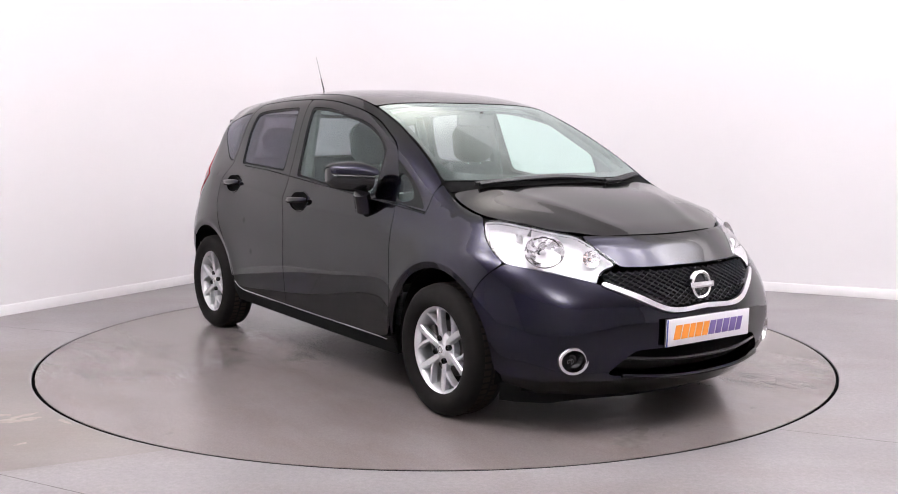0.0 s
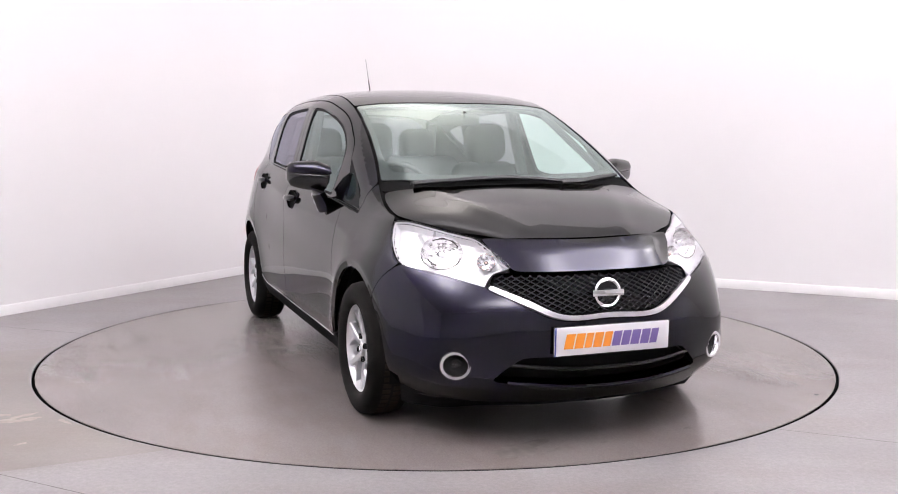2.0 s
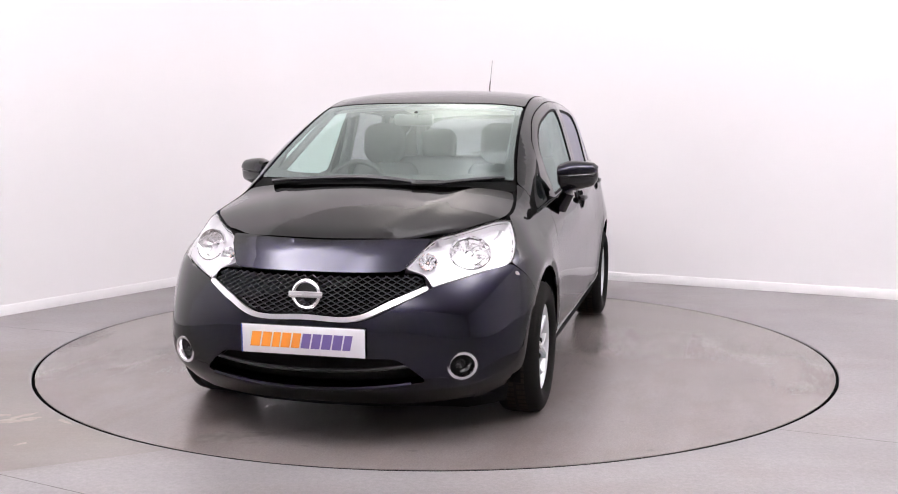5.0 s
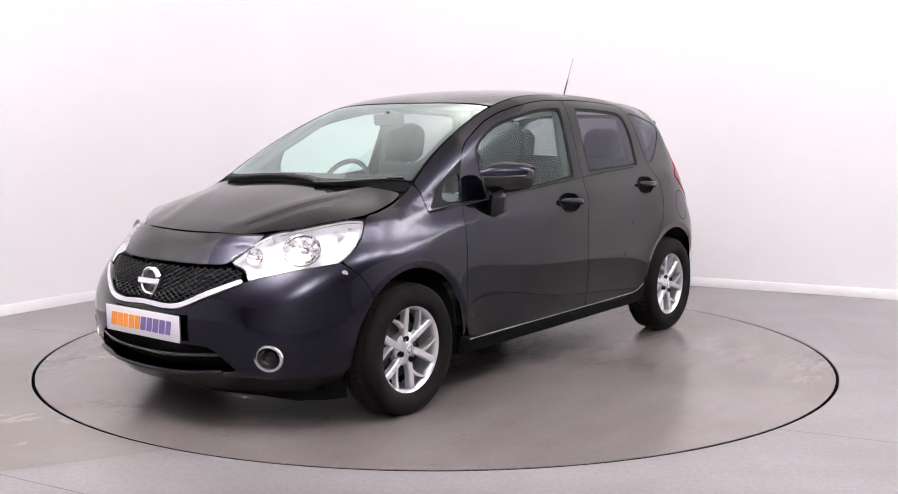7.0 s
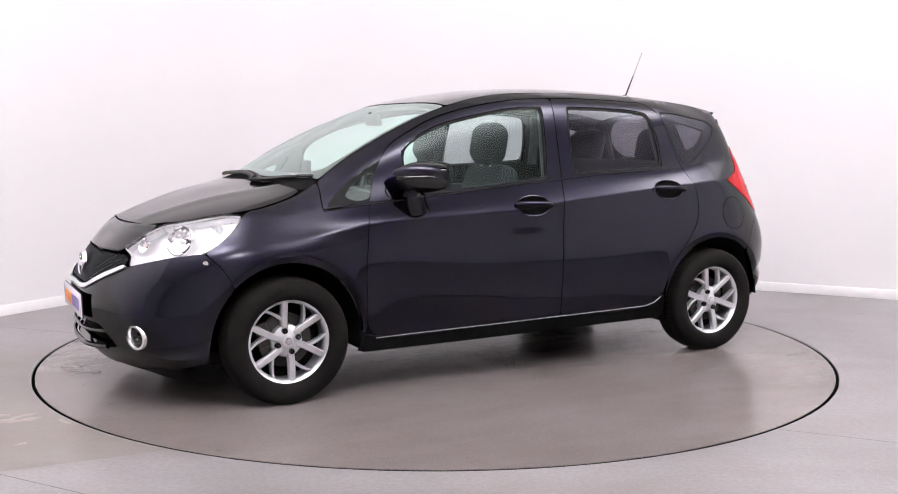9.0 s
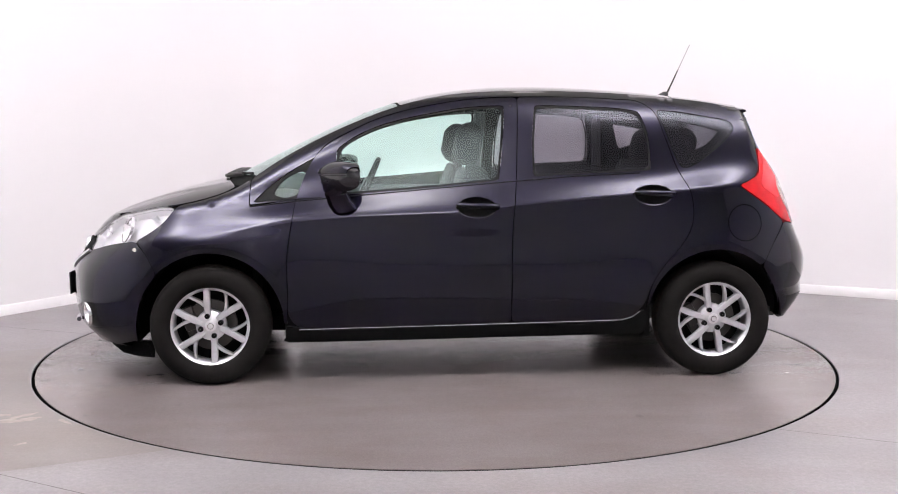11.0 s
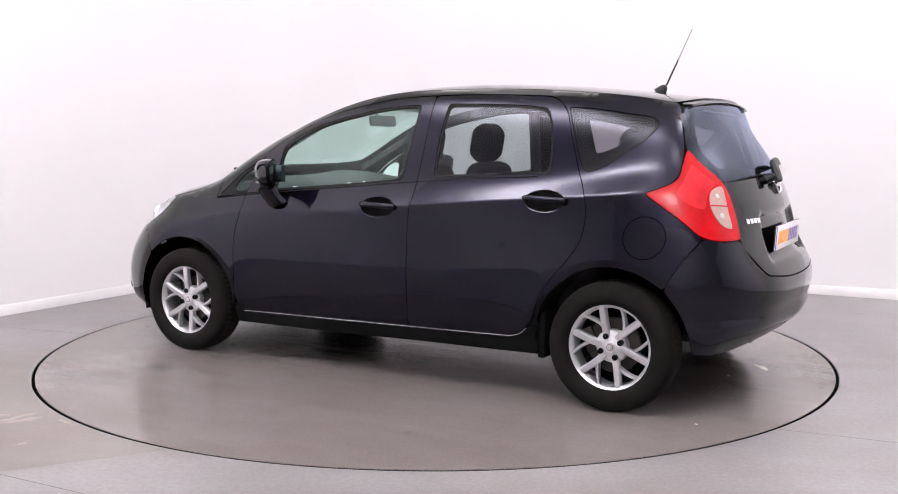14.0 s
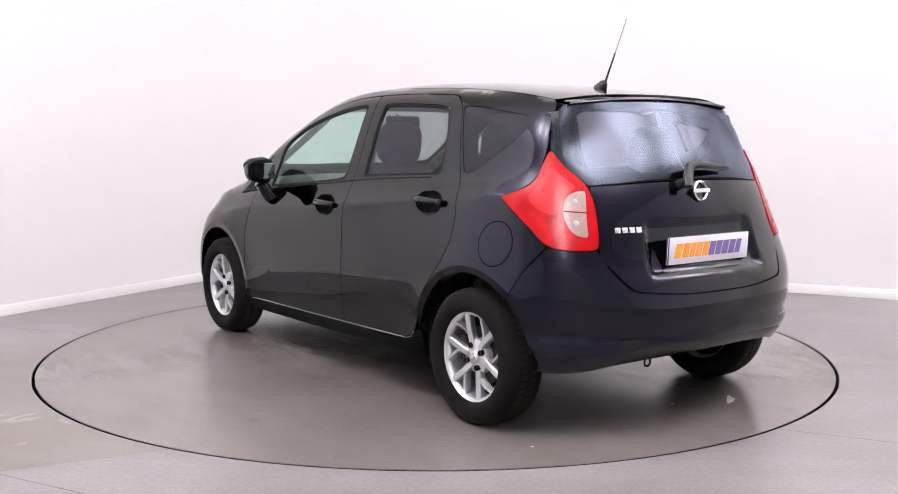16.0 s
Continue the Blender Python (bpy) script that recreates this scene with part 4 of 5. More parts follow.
    for s in (1, -1):
        lamp = tagged(new("fog_light"), "round fog light in a chrome ring")
        lamp.parent = car
        u, v = front.flat((1.94, .60 * s, .337))
        p, nn = drop(*front.ray(u, v))
        nn = Vector(tuple(nn)).lerp(Vector((1, 0.1 * s, 0)), 0.22).normalized()
        m4 = Matrix.Translation(Vector(tuple(p)) - nn * 0.016) @ nn.to_track_quat("Y", "Z").to_matrix().to_4x4() @ Matrix.Diagonal((1.08, 1, 1, 1))
        part("ring", moved(lathe([(.040, -.03), (.042, -.004), (.047, .008), (.057, .009), (.062, -.002), (.062, -.03)], 40), m4), CHROME, lamp, "bright chrome ring")
        part("bowl", moved(lathe([(.001, -.032), (.018, -.03), (.020, -.018), (.024, -.03), (.036, -.024), (.045, -.008)], 32), m4), GLOSSBLACK, lamp)
        part("bulb_lens", moved(lathe([(.001, -.012), (.008, -.013), (.015, -.018), (.019, -.026)], 24), m4 @ Matrix.Translation((.006, 0, -.008))), CLEAR, lamp)
    gr = [(2.1, 0, .548), (2.09, .225, .552), (2.04, .33, .595), (1.955, .458, .648), (1.945, .462, .675), (1.935, .452, .694), (1.93, .41, .700), (1.95, .36, .702), (1.985, .2, .700), (2.0, 0, .699)]
    gl = mirror3(gr)
    grille = panel("grille", gl, front, car, SHELL, spacing=0.03, lift=-0.03, rim=-0.03, gap=0.001, label="black honeycomb radiator grille")
    # honeycomb: crossing bars laid along the recessed face
    poly = shrink(smooth_outline([front.flat(p) for p in gl]), 0.003)
    bars = bmesh.new()
    lo, hi = poly.min(0), poly.max(0)
    for slope in (0.62, -0.62):
        c0 = lo[1] - abs(slope) * (hi[0] - lo[0])
        for k in range(int((hi[1] - c0 + abs(slope) * (hi[0] - lo[0])) / 0.0205) + 1):
            us = np.arange(lo[0], hi[0], 0.008)
            vs = c0 + k * 0.0205 + slope * (us - lo[0])
            ok = inside(np.stack([us, vs], 1), poly)
            run = []
            for u, v, o in list(zip(us, vs, ok)) + [(0, 0, False)]:
                if o:
                    p, nn = drop(*front.ray(u, v))
                    run.append((p + nn * -0.006, nn))
                elif len(run) > 1:
                    prev = None
                    for p, nn in run:
                        upv = np.array([0, 0, 1.0])
                        ring = [bars.verts.new(tuple(p + upv * a + nn * b)) for a, b in ((.0028, 0), (-.0028, 0), (-.0028, -.014), (.0028, -.014))]
                        if prev:
                            for i in range(4):
                                bars.faces.new((prev[i], prev[(i + 1) % 4], ring[(i + 1) % 4], ring[i]))
                        prev = ring
                    run = []
                else:
                    run = []
    part("honeycomb", bars, GRILLE, grille, smooth=False, label="gloss black honeycomb mesh")
    low = [(2.1, 0, .524), (2.09, .235, .529), (2.04, .338, .575), (1.95, .476, .640)]
    high = [(1.95, .462, .655), (2.04, .33, .597), (2.09, .227, .549), (2.1, 0, .545)]
    full = low + high[:-1] + [(2.1, 0, .545)] + [(x, -y, z) for x, y, z in high[:-1][::-1]] + [(x, -y, z) for x, y, z in low[1:][::-1]]
    panel("grille_surround", full, front, car, SATIN, spacing=0.015, lift=0.009, rim=0.03, gap=0.001, label="bright silver V-shaped grille surround", step=0.012)
    nose = mirror3([(1.884, 0, .8235), (1.866, .25, .8285), (1.833, .37, .832), (1.797, .445, .831), (1.87, .398, .762), (1.93, .350, .706), (1.985, .2, .703), (2.0, 0, .702)])
    panel("nose_panel", nose, front, car, PAINT, spacing=0.022)
    panel("paint_chip", [(1.657, .683), (1.664, .690), (1.675, .688), (1.682, .679), (1.675, .671), (1.668, .673), (1.660, .668)], Side(1), fb, SCUFF, spacing=0.008, lift=0.0016, rim=0.0, gap=0.0, label="pale chip in the paint", step=0.005)
    badge(car, (2.080, 0, .620), 1, 0.063)
    # rear: tailgate, glass, spoiler, bumper
    rear = Wrap(-1, -1.10)
    rend = Ends(-1)
    gate = mirror3([(-1.82, 0, 1.062), (-1.80, .26, 1.058), *LAMP_TAIL[7:12], (-1.85, .52, .70), (-1.905, .46, .628), (-1.975, .25, .606), (-1.99, 0, .602)])
    recess = mirror3([(-1.9, 0, .905), (-1.9, .26, .900), (-1.9, .285, .885), (-1.9, .315, .70), (-1.9, .30, .682), (-1.9, 0, .675)])
    def hollow(u, v):
        a = max(0.0, 1 - max(0.0, abs(u) / 0.8 * 0.72 - 0.285) / 0.03) if abs(u) < 0.40 else 0.0
        b = 1 / (1 + math.exp(-(v - 0.690) / 0.006)) * (1 - 1 / (1 + math.exp(-(v - 0.892) / 0.006)))
        return -0.024 * min(1.0, a) * b
    tg = panel("tailgate", gate, rear, car, PAINT, spacing=0.018, shape=hollow)
    rg = mirror3([(-1.57, 0, 1.405), (-1.565, .21, 1.402), (-1.55, .42, 1.392), (-1.530, .515, 1.388), *on_side([(-1.529, 1.360), (-1.547, 1.29), (-1.568, 1.212)]), *LAMP_TAIL[5:8], (-1.80, .26, 1.066), (-1.82, 0, 1.070)])
    panel("rear_window", rg, rear, tg, REARGLASS, rim=0.0, gap=0.003, lift=-0.001, spacing=0.05).visible_shadow = False
    rin = mirror3([(-1.59, 0, 1.375), (-1.59, .21, 1.372), (-1.57, .42, 1.36), (-1.57, .475, 1.34), (-1.575, .52, 1.27), (-1.60, .53, 1.19), (-1.66, .49, 1.11), (-1.77, .25, 1.10), (-1.80, 0, 1.104)])
    panel("rear_window_seal", rg, rear, tg, SEAL, [rin], rim=0.004, gap=0.001, lift=-0.006, spacing=0.04, label="black band round the rear window")
    rb = mirror3([(-1.99, 0, .600), (-1.975, .25, .604), (-1.905, .465, .624), (-1.85, .525, .696), *LAMP_TAIL[11:14], *on_side(ARCH_R), *on_side([(-1.612, .487), (-1.652, .39), (-1.660, .288)]), (-1.75, .60, .290), (-1.83, .45, .322), (-1.87, .26, .335), (-1.88, 0, .337)])
    def tuck(u, v):
        return -0.012 * math.exp(-((v - 0.455) / 0.028) ** 2) * (1 if abs(u) < 0.7 else max(0, 1 - (abs(u) - 0.7) / 0.12))
    panel("rear_bumper", rb, rear, car, PAINT, spacing=0.024, rim=0.03, shape=tuck)
    # spoiler lip over the rear window
    bm = bmesh.new()
    rows = []
    for y in np.linspace(-.515, .515, 31):
        k = 1 - (abs(y) / .53) ** 4
        z0 = 1.432 - 0.030 * (y / .53) ** 2
        rows.append([bm.verts.new(c) for c in ((-1.43, y, z0 + .017 - .004 * (1 - k) - .02 * (abs(y) / .53) ** 10), (-1.50, y, z0 + .008 - .02 * (abs(y) / .53) ** 10), (-1.553 - .018 * k, y * .985, z0 - .008), (-1.558 - .018 * k, y * .985, z0 - .018), (-1.53, y * .98, z0 - .030), (-1.45, y, z0 - .015))])
    for a, b in zip(rows, rows[1:]):
        for i in range(6):
            bm.faces.new((a[i], a[(i + 1) % 6], b[(i + 1) % 6], b[i]))
    bm.faces.new(rows[0])
    bm.faces.new(rows[-1][::-1])
    part("spoiler", bm, PAINT, car, "roof spoiler lip over the rear window", sharp=50)
    part("brake_lamp", block((-1.588, -.012, 1.402), (-1.565, .012, 1.416), 0.003), BLACK, car)
    badge(car, (-1.842, 0, 1.018), -1, 0.046)
    # name lettering left out: four bright bars
    for i in range(4):
        y = .475 - .033 * i
        p, nn = drop(Vector((-3, y, .868)), Vector((1, 0, 0)))
        q = Vector(tuple(nn)).to_track_quat("Y", "Z").to_matrix().to_4x4()
        part("name_bar", moved(block((-.0135, -.002, -.012), (.0135, .004, .012), .002), Matrix.Translation(Vector(tuple(p))) @ q), CHROME, tg, "small chrome bar")
    shell(car)


def badge(car, at, s, r):
    root = tagged(new("badge"), "round chrome maker's emblem")
    root.parent = car
    m4 = Matrix.Translation(at) @ (Vector((s, 0, .12))).normalized().to_track_quat("Y", "Z").to_matrix().to_4x4()
    part("ring", moved(lathe([(r * .74, -.012), (r * .76, .004), (r * .86, .009), (r * .98, .004), (r, -.012)], 40), m4), CHROME, root)
    part("bar", moved(block((-r * 1.15, -.01, -r * .21), (r * 1.15, .011, r * .21), .004), m4), CHROME, root)
    part("backing", moved(lathe([(.001, -.008), (r * .5, -.008), (r * .76, -.008)], 32), m4), GLOSSBLACK, root)


def shell(car):
    """The dark inner body behind the panels' gaps, open at the glass, lamps and wheels."""
    f = HF
    c = HV[f].mean(axis=1)
    keep = np.ones(len(f), bool)
    xz = c[:, [0, 2]]
    for pane in (PANE_F, PANE_R, PANE_Q, PANE_T):
        keep &= ~(inside(xz, shrink(smooth_outline(pane), -0.004)) & (np.abs(c[:, 1]) > .5))
    for cx in (AX, -AX):
        keep &= ~((np.hypot(c[:, 0] - cx, c[:, 2] - AZ) < AR + .012) & (np.abs(c[:, 1]) > .45))
    ws = np.array([(1.17, .0), (1.16, .25), (1.12, .47), (1.05, .60), (.60, .578), (.38, .548), (.39, .15), (.392, 0), (.39, -.15), (.38, -.548), (.60, -.578), (1.05, -.60), (1.12, -.47), (1.16, -.25)])
    keep &= ~(inside(c[:, :2], ws) & (c[:, 2] > .95))
    rear = Wrap(-1, -1.10)
    rg = [(-.5, .51, 1.36), (-.55, .56, 1.28), (-.58, .58, 1.20), (-.62, .545, 1.12), (-.7, .51, 1.065), (-.8, .26, 1.08), (-.8, 0, 1.085)]
    rp = np.array([(p[1], p[2]) for p in rg] + [(-p[1], p[2]) for p in rg[-2::-1]] + [(-.4, 1.385), (0, 1.395), (.4, 1.385)])
    keep &= ~(inside(c[:, 1:], rp) & (c[:, 0] < -1.4))
    front = Wrap(1, 1.10)
    for s in (1, -1):
        for lamp, view, lim in ((LAMP_HEAD, front, 1.3), (LAMP_TAIL, rear, 9)):
            pp = shrink(smooth_outline([view.flat(p) for p in both(s, lamp)]), 0.004)
            uv = np.array([view.flat(p) for p in c])
            keep &= ~(inside(uv, pp) & ((c[:, 0] > lim) if lim < 5 else (c[:, 0] < -1.3)))
    fr = c[:, 0] > 1.7
    keep &= ~((c[:, 0] < -1.4) & (c[:, 2] < .36)) & ~((c[:, 0] > 1.6) & (c[:, 2] < .20))
    keep &= ~(fr & (c[:, 2] < .40) & (c[:, 2] > .23) & (np.abs(c[:, 1]) < .70))
    keep &= ~(fr & (c[:, 2] < .72) & (c[:, 2] > .53) & (np.abs(c[:, 1]) < .49))
    keep &= ~((c[:, 0] < -1.8) & (np.abs(c[:, 1]) < .40) & (c[:, 2] > .6) & (c[:, 2] < .95))
    mesh_ob("inner_shell", HV - HN * 0.016, [tuple(int(i) for i in t) for t in f[keep]], SHELL, car, "dark inner body shell")
    part("underbody", block((-1.72, -.52, .27), (.0, .52, .34), .02), SHELL, car, "dark underbody")
    bm = block((-.93, -.78, .215), (.93, .78, .30), .01)
    block((.93, -.46, .20), (1.89, .46, .29), .01, bm)
    part("floorpan", bm, SHELL, car, "dark floorpan")
    part("tow_eye", tube([(-1.80, -.02 + .28 + .018 * math.cos(a), .292 + .018 * math.sin(a)) for a in np.linspace(0, math.tau, 14)[:-1]], .005, 6, True), SHELL, car, "small towing eye")
    # added black blocks that stop light leaking through at the rear arches
    for s in (1, -1):
        part("arch_leak_block", block((-.965, .62 * s - .17, .20), (-.925, .62 * s + .17, .42), .01), SHELL, car)
    # the black air dam under the front bumper, deeper ahead of the wheels
    line = [(1.63, .735), (1.70, .70), (1.80, .60), (1.88, .47), (1.95, .25), (1.97, 0)]
    line += [(x, -y) for x, y in line[-2::-1]]
    bm = bmesh.new()
    rows = []
    for x, y in line:
        d = .122 if abs(y) > .5 else .140
        rows.append([bm.verts.new(c) for c in ((x - .005, y, .205), (x - .022, y * .985, d), (x - .034, y * .97, d), (x - .04, y * .96, .205))])
    for q, w in zip(rows, rows[1:]):
        for i in range(4):
            bm.faces.new((q[i], q[(i + 1) % 4], w[(i + 1) % 4], w[i]))
    bm.faces.new(rows[0])
    bm.faces.new(rows[-1][::-1])
    part("air_dam", bm, SHELL, car, "black plastic air dam under the front bumper")
    for sx in (1, -1):
        for s in (1, -1):
            bm = bmesh.new()
            rings = []
            for y in (.42 * s, .62 * s, (.795 if sx > 0 else .80) * s):
                rings.append([bm.verts.new((sx * AX + (AR + .006) * math.cos(a), y, AZ + (AR + .006) * math.sin(a))) for a in np.linspace(radians(-14 if sx > 0 else -12), radians(190 if sx > 0 else 179), 30)])
            for q, w in zip(rings, rings[1:]):
                for i in range(29):
                    bm.faces.new((q[i], q[i + 1], w[i + 1], w[i]))
            bm.faces.new(rings[0])
            part("wheel_arch_liner", bm, SHELL, car)


# ---- wheels ----
def wheel_parts():
    """One wheel at the origin, outer face towards +y."""
    w = new("wheel")
    R, H = 0.300, 0.0925
    prof = [(.196, -.075), (.205, -.088), (.225, -H - .006), (.255, -H - .008), (.280, -H + .002), (.293, -.078), (.299, -.05), (R, 0), (.299, .05), (.293, .078), (.280, H - .002), (.255, H + .008), (.225, H + .006), (.205, .088), (.196, .075)]
    bm = lathe(prof, 72)
    for v in bm.verts:   # flattened where it carries the car
        if v.co.z < -0.2965:
            v.co.z = -0.2965
    tyre = part("tyre", bm, RUBBER, w, "worn black rubber tyre", sharp=50)
    bm = bmesh.new()
    for k in range(60):   # tread blocks on both shoulders and the middle ribs
        a = k * math.tau / 60
        for y0, y1, off, h in ((.052, .085, 0, .0035), (-.085, -.052, 0.5, .0035), (-.042, -.006, .25, .002), (.006, .042, .75, .002)):
            aa = a + off * math.tau / 60
            if math.sin(aa) < -0.96:
                continue
            r = .2935 + (.0055 if abs(y0) < .045 else 0)
            bb = block((-.0105, y0, -.004), (.0105, y1, h))
            m4 = Matrix.Rotation(-aa + math.pi / 2, 4, "Y") @ Matrix.Translation((0, 0, r)) @ Matrix.Rotation(-.16 * (1 if y0 > 0.04 else -1 if y0 < -.05 else 0), 4, "X")
            moved(bb, m4)
            tmp = bpy.data.meshes.new("tmp")
            bb.to_mesh(tmp)
            bb.free()
            bm.from_mesh(tmp)
            bpy.data.meshes.remove(tmp)
    part("tread", bm, DUSTY, tyre, "tread blocks with brownish dust", smooth=False)
    rim = part("rim", lathe([(.196, -.075), (.190, -.07), (.182, -.02), (.178, .04), (.182, .062), (.190, .070), (.197, .076), (.203, .079), (.206, .074), (.200, .066)], 72), ALLOY, w, "silver alloy rim")
    # six broad arms, each with a thin branch to one side
    def arm(name, pts):
        bm = bmesh.new()
        rows = []
        for r, a, y, wd in pts:
            c, s_ = math.cos(a), math.sin(a)
            P, T = Vector((r * c, 0, r * s_)), Vector((-s_, 0, c))
            rows.append([bm.verts.new(P + T * (wd * e) + Vector((0, y + d, 0))) for e, d in ((-1, -.03), (-1.0, -.006), (-.70, 0), (.70, 0), (1.0, -.006), (1, -.03))])
        for q, z in zip(rows, rows[1:]):
            for i in range(6):
                bm.faces.new((q[i], q[(i + 1) % 6], z[(i + 1) % 6], z[i]))
        bm.faces.new(rows[0])
        bm.faces.new(rows[-1][::-1])
        part(name, bm, ALLOY, rim, sharp=25)
    for k in range(6):
        a0 = k * math.tau / 6 + radians(85)
        arm("spoke", [(.045 + .147 * s, a0 + radians(-9 * (1 - s) ** 1.5), .062 - .008 * (1 - s) ** 2 + .006 * s, .0165 - .0005 * s) for s in np.linspace(0, 1, 9)])
        arm("branch", [(.088 + .104 * s, a0 - radians(2 + 31 * s ** 0.75), .056 + .010 * s, .0112 - .0035 * s) for s in np.linspace(0, 1, 8)])
    part("hub", lathe([(.001, .058), (.030, .058), (.034, .055), (.060, .050), (.074, .042), (.078, .03), (.078, .0)], 40), ALLOY, rim)
    part("centre_cap", lathe([(.001, .0655), (.020, .065), (.027, .062), (.029, .056)], 32), SATIN, rim, "silver centre cap with a round emblem")
    part("cap_emblem", lathe([(.012, .0655), (.0125, .0672), (.016, .0672), (.017, .0655)], 24), CHROME, rim)
    for k in range(4):
        a = k * math.tau / 4 + math.radians(72)
        bm = moved(lathe([(.001, .0615), (.005, .0615), (.0062, .060), (.0085, .060), (.0095, .0650), (.0130, .0640), (.0150, .046)], 16), Matrix.Translation((.052 * math.cos(a), 0, .052 * math.sin(a))))
        part("wheel_nut_recess", bm, GLOSSBLACK, rim)
    part("brake_disc", lathe([(.05, .012), (.10, .012), (.128, .012), (.128, -.006)], 48), STEEL, w)
    part("brake_caliper", moved(block((-.035, -.02, -.06), (.035, .03, .06), .012), pose(.11, 0, .03, 0, 20, 0)), STEEL, w)
    part("backplate", lathe([(.001, -.03), (.10, -.03), (.185, -.035)], 40), SHELL, w)
    return w


# ---- cabin ----
def headrest(x, y, z, parent, lean=0.18, w=.13):
    bm = block((-.078, -w, -.118), (.078, w, .118), .06, seg=4)
    for v in bm.verts:
        v.co.x *= 1 - .45 * (v.co.z / .118) ** 2
        v.co.y *= 1 - .18 * (v.co.z / .118) ** 2
    part("headrest", moved(bm, Matrix.Translation((x, y, z)) @ Matrix.Rotation(-lean, 4, "Y")), SEAT, parent)
    for dy in (-.045, .045):
        part("headrest_post", tube([(x + .01, y + dy, z - .08), (x + .035, y + dy, z - .22)], .006, 6), CHROME, parent)


def cabin(car):
    for y in (.36, -.36):
        seat = new("front_seat")
        seat.parent = car
        back = block((-.075, -.235, -.30), (.065, .235, .30), .06, seg=4)
        for v in back.verts:
            v.co.y *= 1 - .22 * max(0, v.co.z / .30) ** 2
            v.co.x += .03 * (abs(v.co.y) / .235) ** 3
        part("backrest", moved(back, Matrix.Translation((.0, y, .80)) @ Matrix.Rotation(-.30, 4, "Y")), SEAT, seat)
        part("cushion", moved(block((-.26, -.245, -.09), (.26, .245, .07), .05, seg=3), Matrix.Translation((.30, y, .54)) @ Matrix.Rotation(-.10, 4, "Y")), SEAT, seat)
        headrest(-.045, y, 1.205, seat)
    bench = new("rear_seat")
    bench.parent = car
    part("backrest", moved(block((-.08, -.62, -.30), (.07, .62, .29), .05, seg=3), Matrix.Translation((-1.12, 0, .82)) @ Matrix.Rotation(-.32, 4, "Y")), SEAT, bench)
    part("cushion", block((-1.05, -.62, .40), (-.55, .62, .56), .05), SEAT, bench)
    for y in (.34, -.34):
        headrest(-1.24, y, 1.18, bench, .2)
    # dashboard
    dash = new("dashboard")
    dash.parent = car
    bm = bmesh.new()
    prof = [(1.16, .985), (1.05, 1.002), (.90, .998), (.78, .985), (.70, .955), (.66, .90), (.68, .78), (.74, .62), (1.1, .60)]
    rows = []
    for y in np.linspace(-.70, .70, 21):
        hump = .022 * math.exp(-((y + .36) / .17) ** 2)
        rows.append([bm.verts.new((x - .12 * (abs(y) / .7) ** 3 * (x > 1), y, z + (hump if z > .94 else 0) - .02 * (abs(y) / .7) ** 4)) for x, z in prof])
    for a, b in zip(rows, rows[1:]):
        for i in range(len(prof)):
            bm.faces.new((a[i], a[(i + 1) % len(prof)], b[(i + 1) % len(prof)], b[i]))
    bm.faces.new(rows[0])
    bm.faces.new(rows[-1][::-1])
    part("dash_top", bm, TRIM, dash, "dark grey moulded dashboard", sharp=40)
    for y in (-.62, -.08, .08, .60):
        part("air_vent", moved(lathe([(.028, -.01), (.030, .006), (.038, .008), (.041, -.004)], 24), Matrix.Translation((.668, y, .925)) @ Matrix.Rotation(math.pi / 2, 4, "Z")), SATIN, dash, "round silver-ringed air vent")
    wheel = new("steering_wheel")
    wheel.parent = car
    m4 = Matrix.Translation((.50, -.36, .935)) @ Matrix.Rotation(radians(66), 4, "Y")
    part("rim", moved(tube([(.183 * math.cos(a), .183 * math.sin(a), 0) for a in np.linspace(0, math.tau, 37)[:-1]], .0145, 10, True), m4), BLACK, wheel)
    part("hub", moved(block((-.06, -.075, -.02), (.06, .075, .03), .02), m4), BLACK, wheel)
    for a in (0, math.pi / 2, math.pi * 1.5):
        part("spoke", moved(block((.04, -.018, -.01), (.178, .018, .01), .006), m4 @ Matrix.Rotation(a, 4, "Z")), BLACK, wheel)
    mir = new("rear_view_mirror")
    mir.parent = car
    part("housing", moved(block((-.015, -.115, -.033), (.015, .115, .033), .014), pose(.49, -.02, 1.335, 0, 8, -6)), BLACK, mir)
    part("stem", tube([(.50, 0, 1.345), (.52, 0, 1.375)], .010, 8), BLACK, mir)
    # cabin linings: roof lining, door cards, boot trim, floor
    part("headlining", roof_lining(), HEADLINER, car, "pale grey roof lining")
    for s in (1, -1):
        part("door_card", block((-.88, .715 * s - .012, .32), (.82, .715 * s + .012, .93), .01), TRIM, car, "dark grey door lining")
        part("pillar_trim", tube([(-.215, .70 * s, 1.0), (-.235, .615 * s, 1.40)], .035, 8), TRIM, car)
        part("pillar_trim", tube([(-1.02, .69 * s, 1.06), (-.99, .60 * s, 1.37)], .03, 8), TRIM, car)
        part("pillar_trim", tube([(1.04, .60 * s, 1.03), (.40, .535 * s, 1.365)], .020, 8), TRIM, car)
        part("pillar_trim", tube([(-1.60, .57 * s, 1.08), (-1.50, .55 * s, 1.34)], .04, 8), TRIM, car)
    part("parcel_shelf", block((-1.62, -.55, .94), (-1.24, .55, .96), .008), TRIM, car)
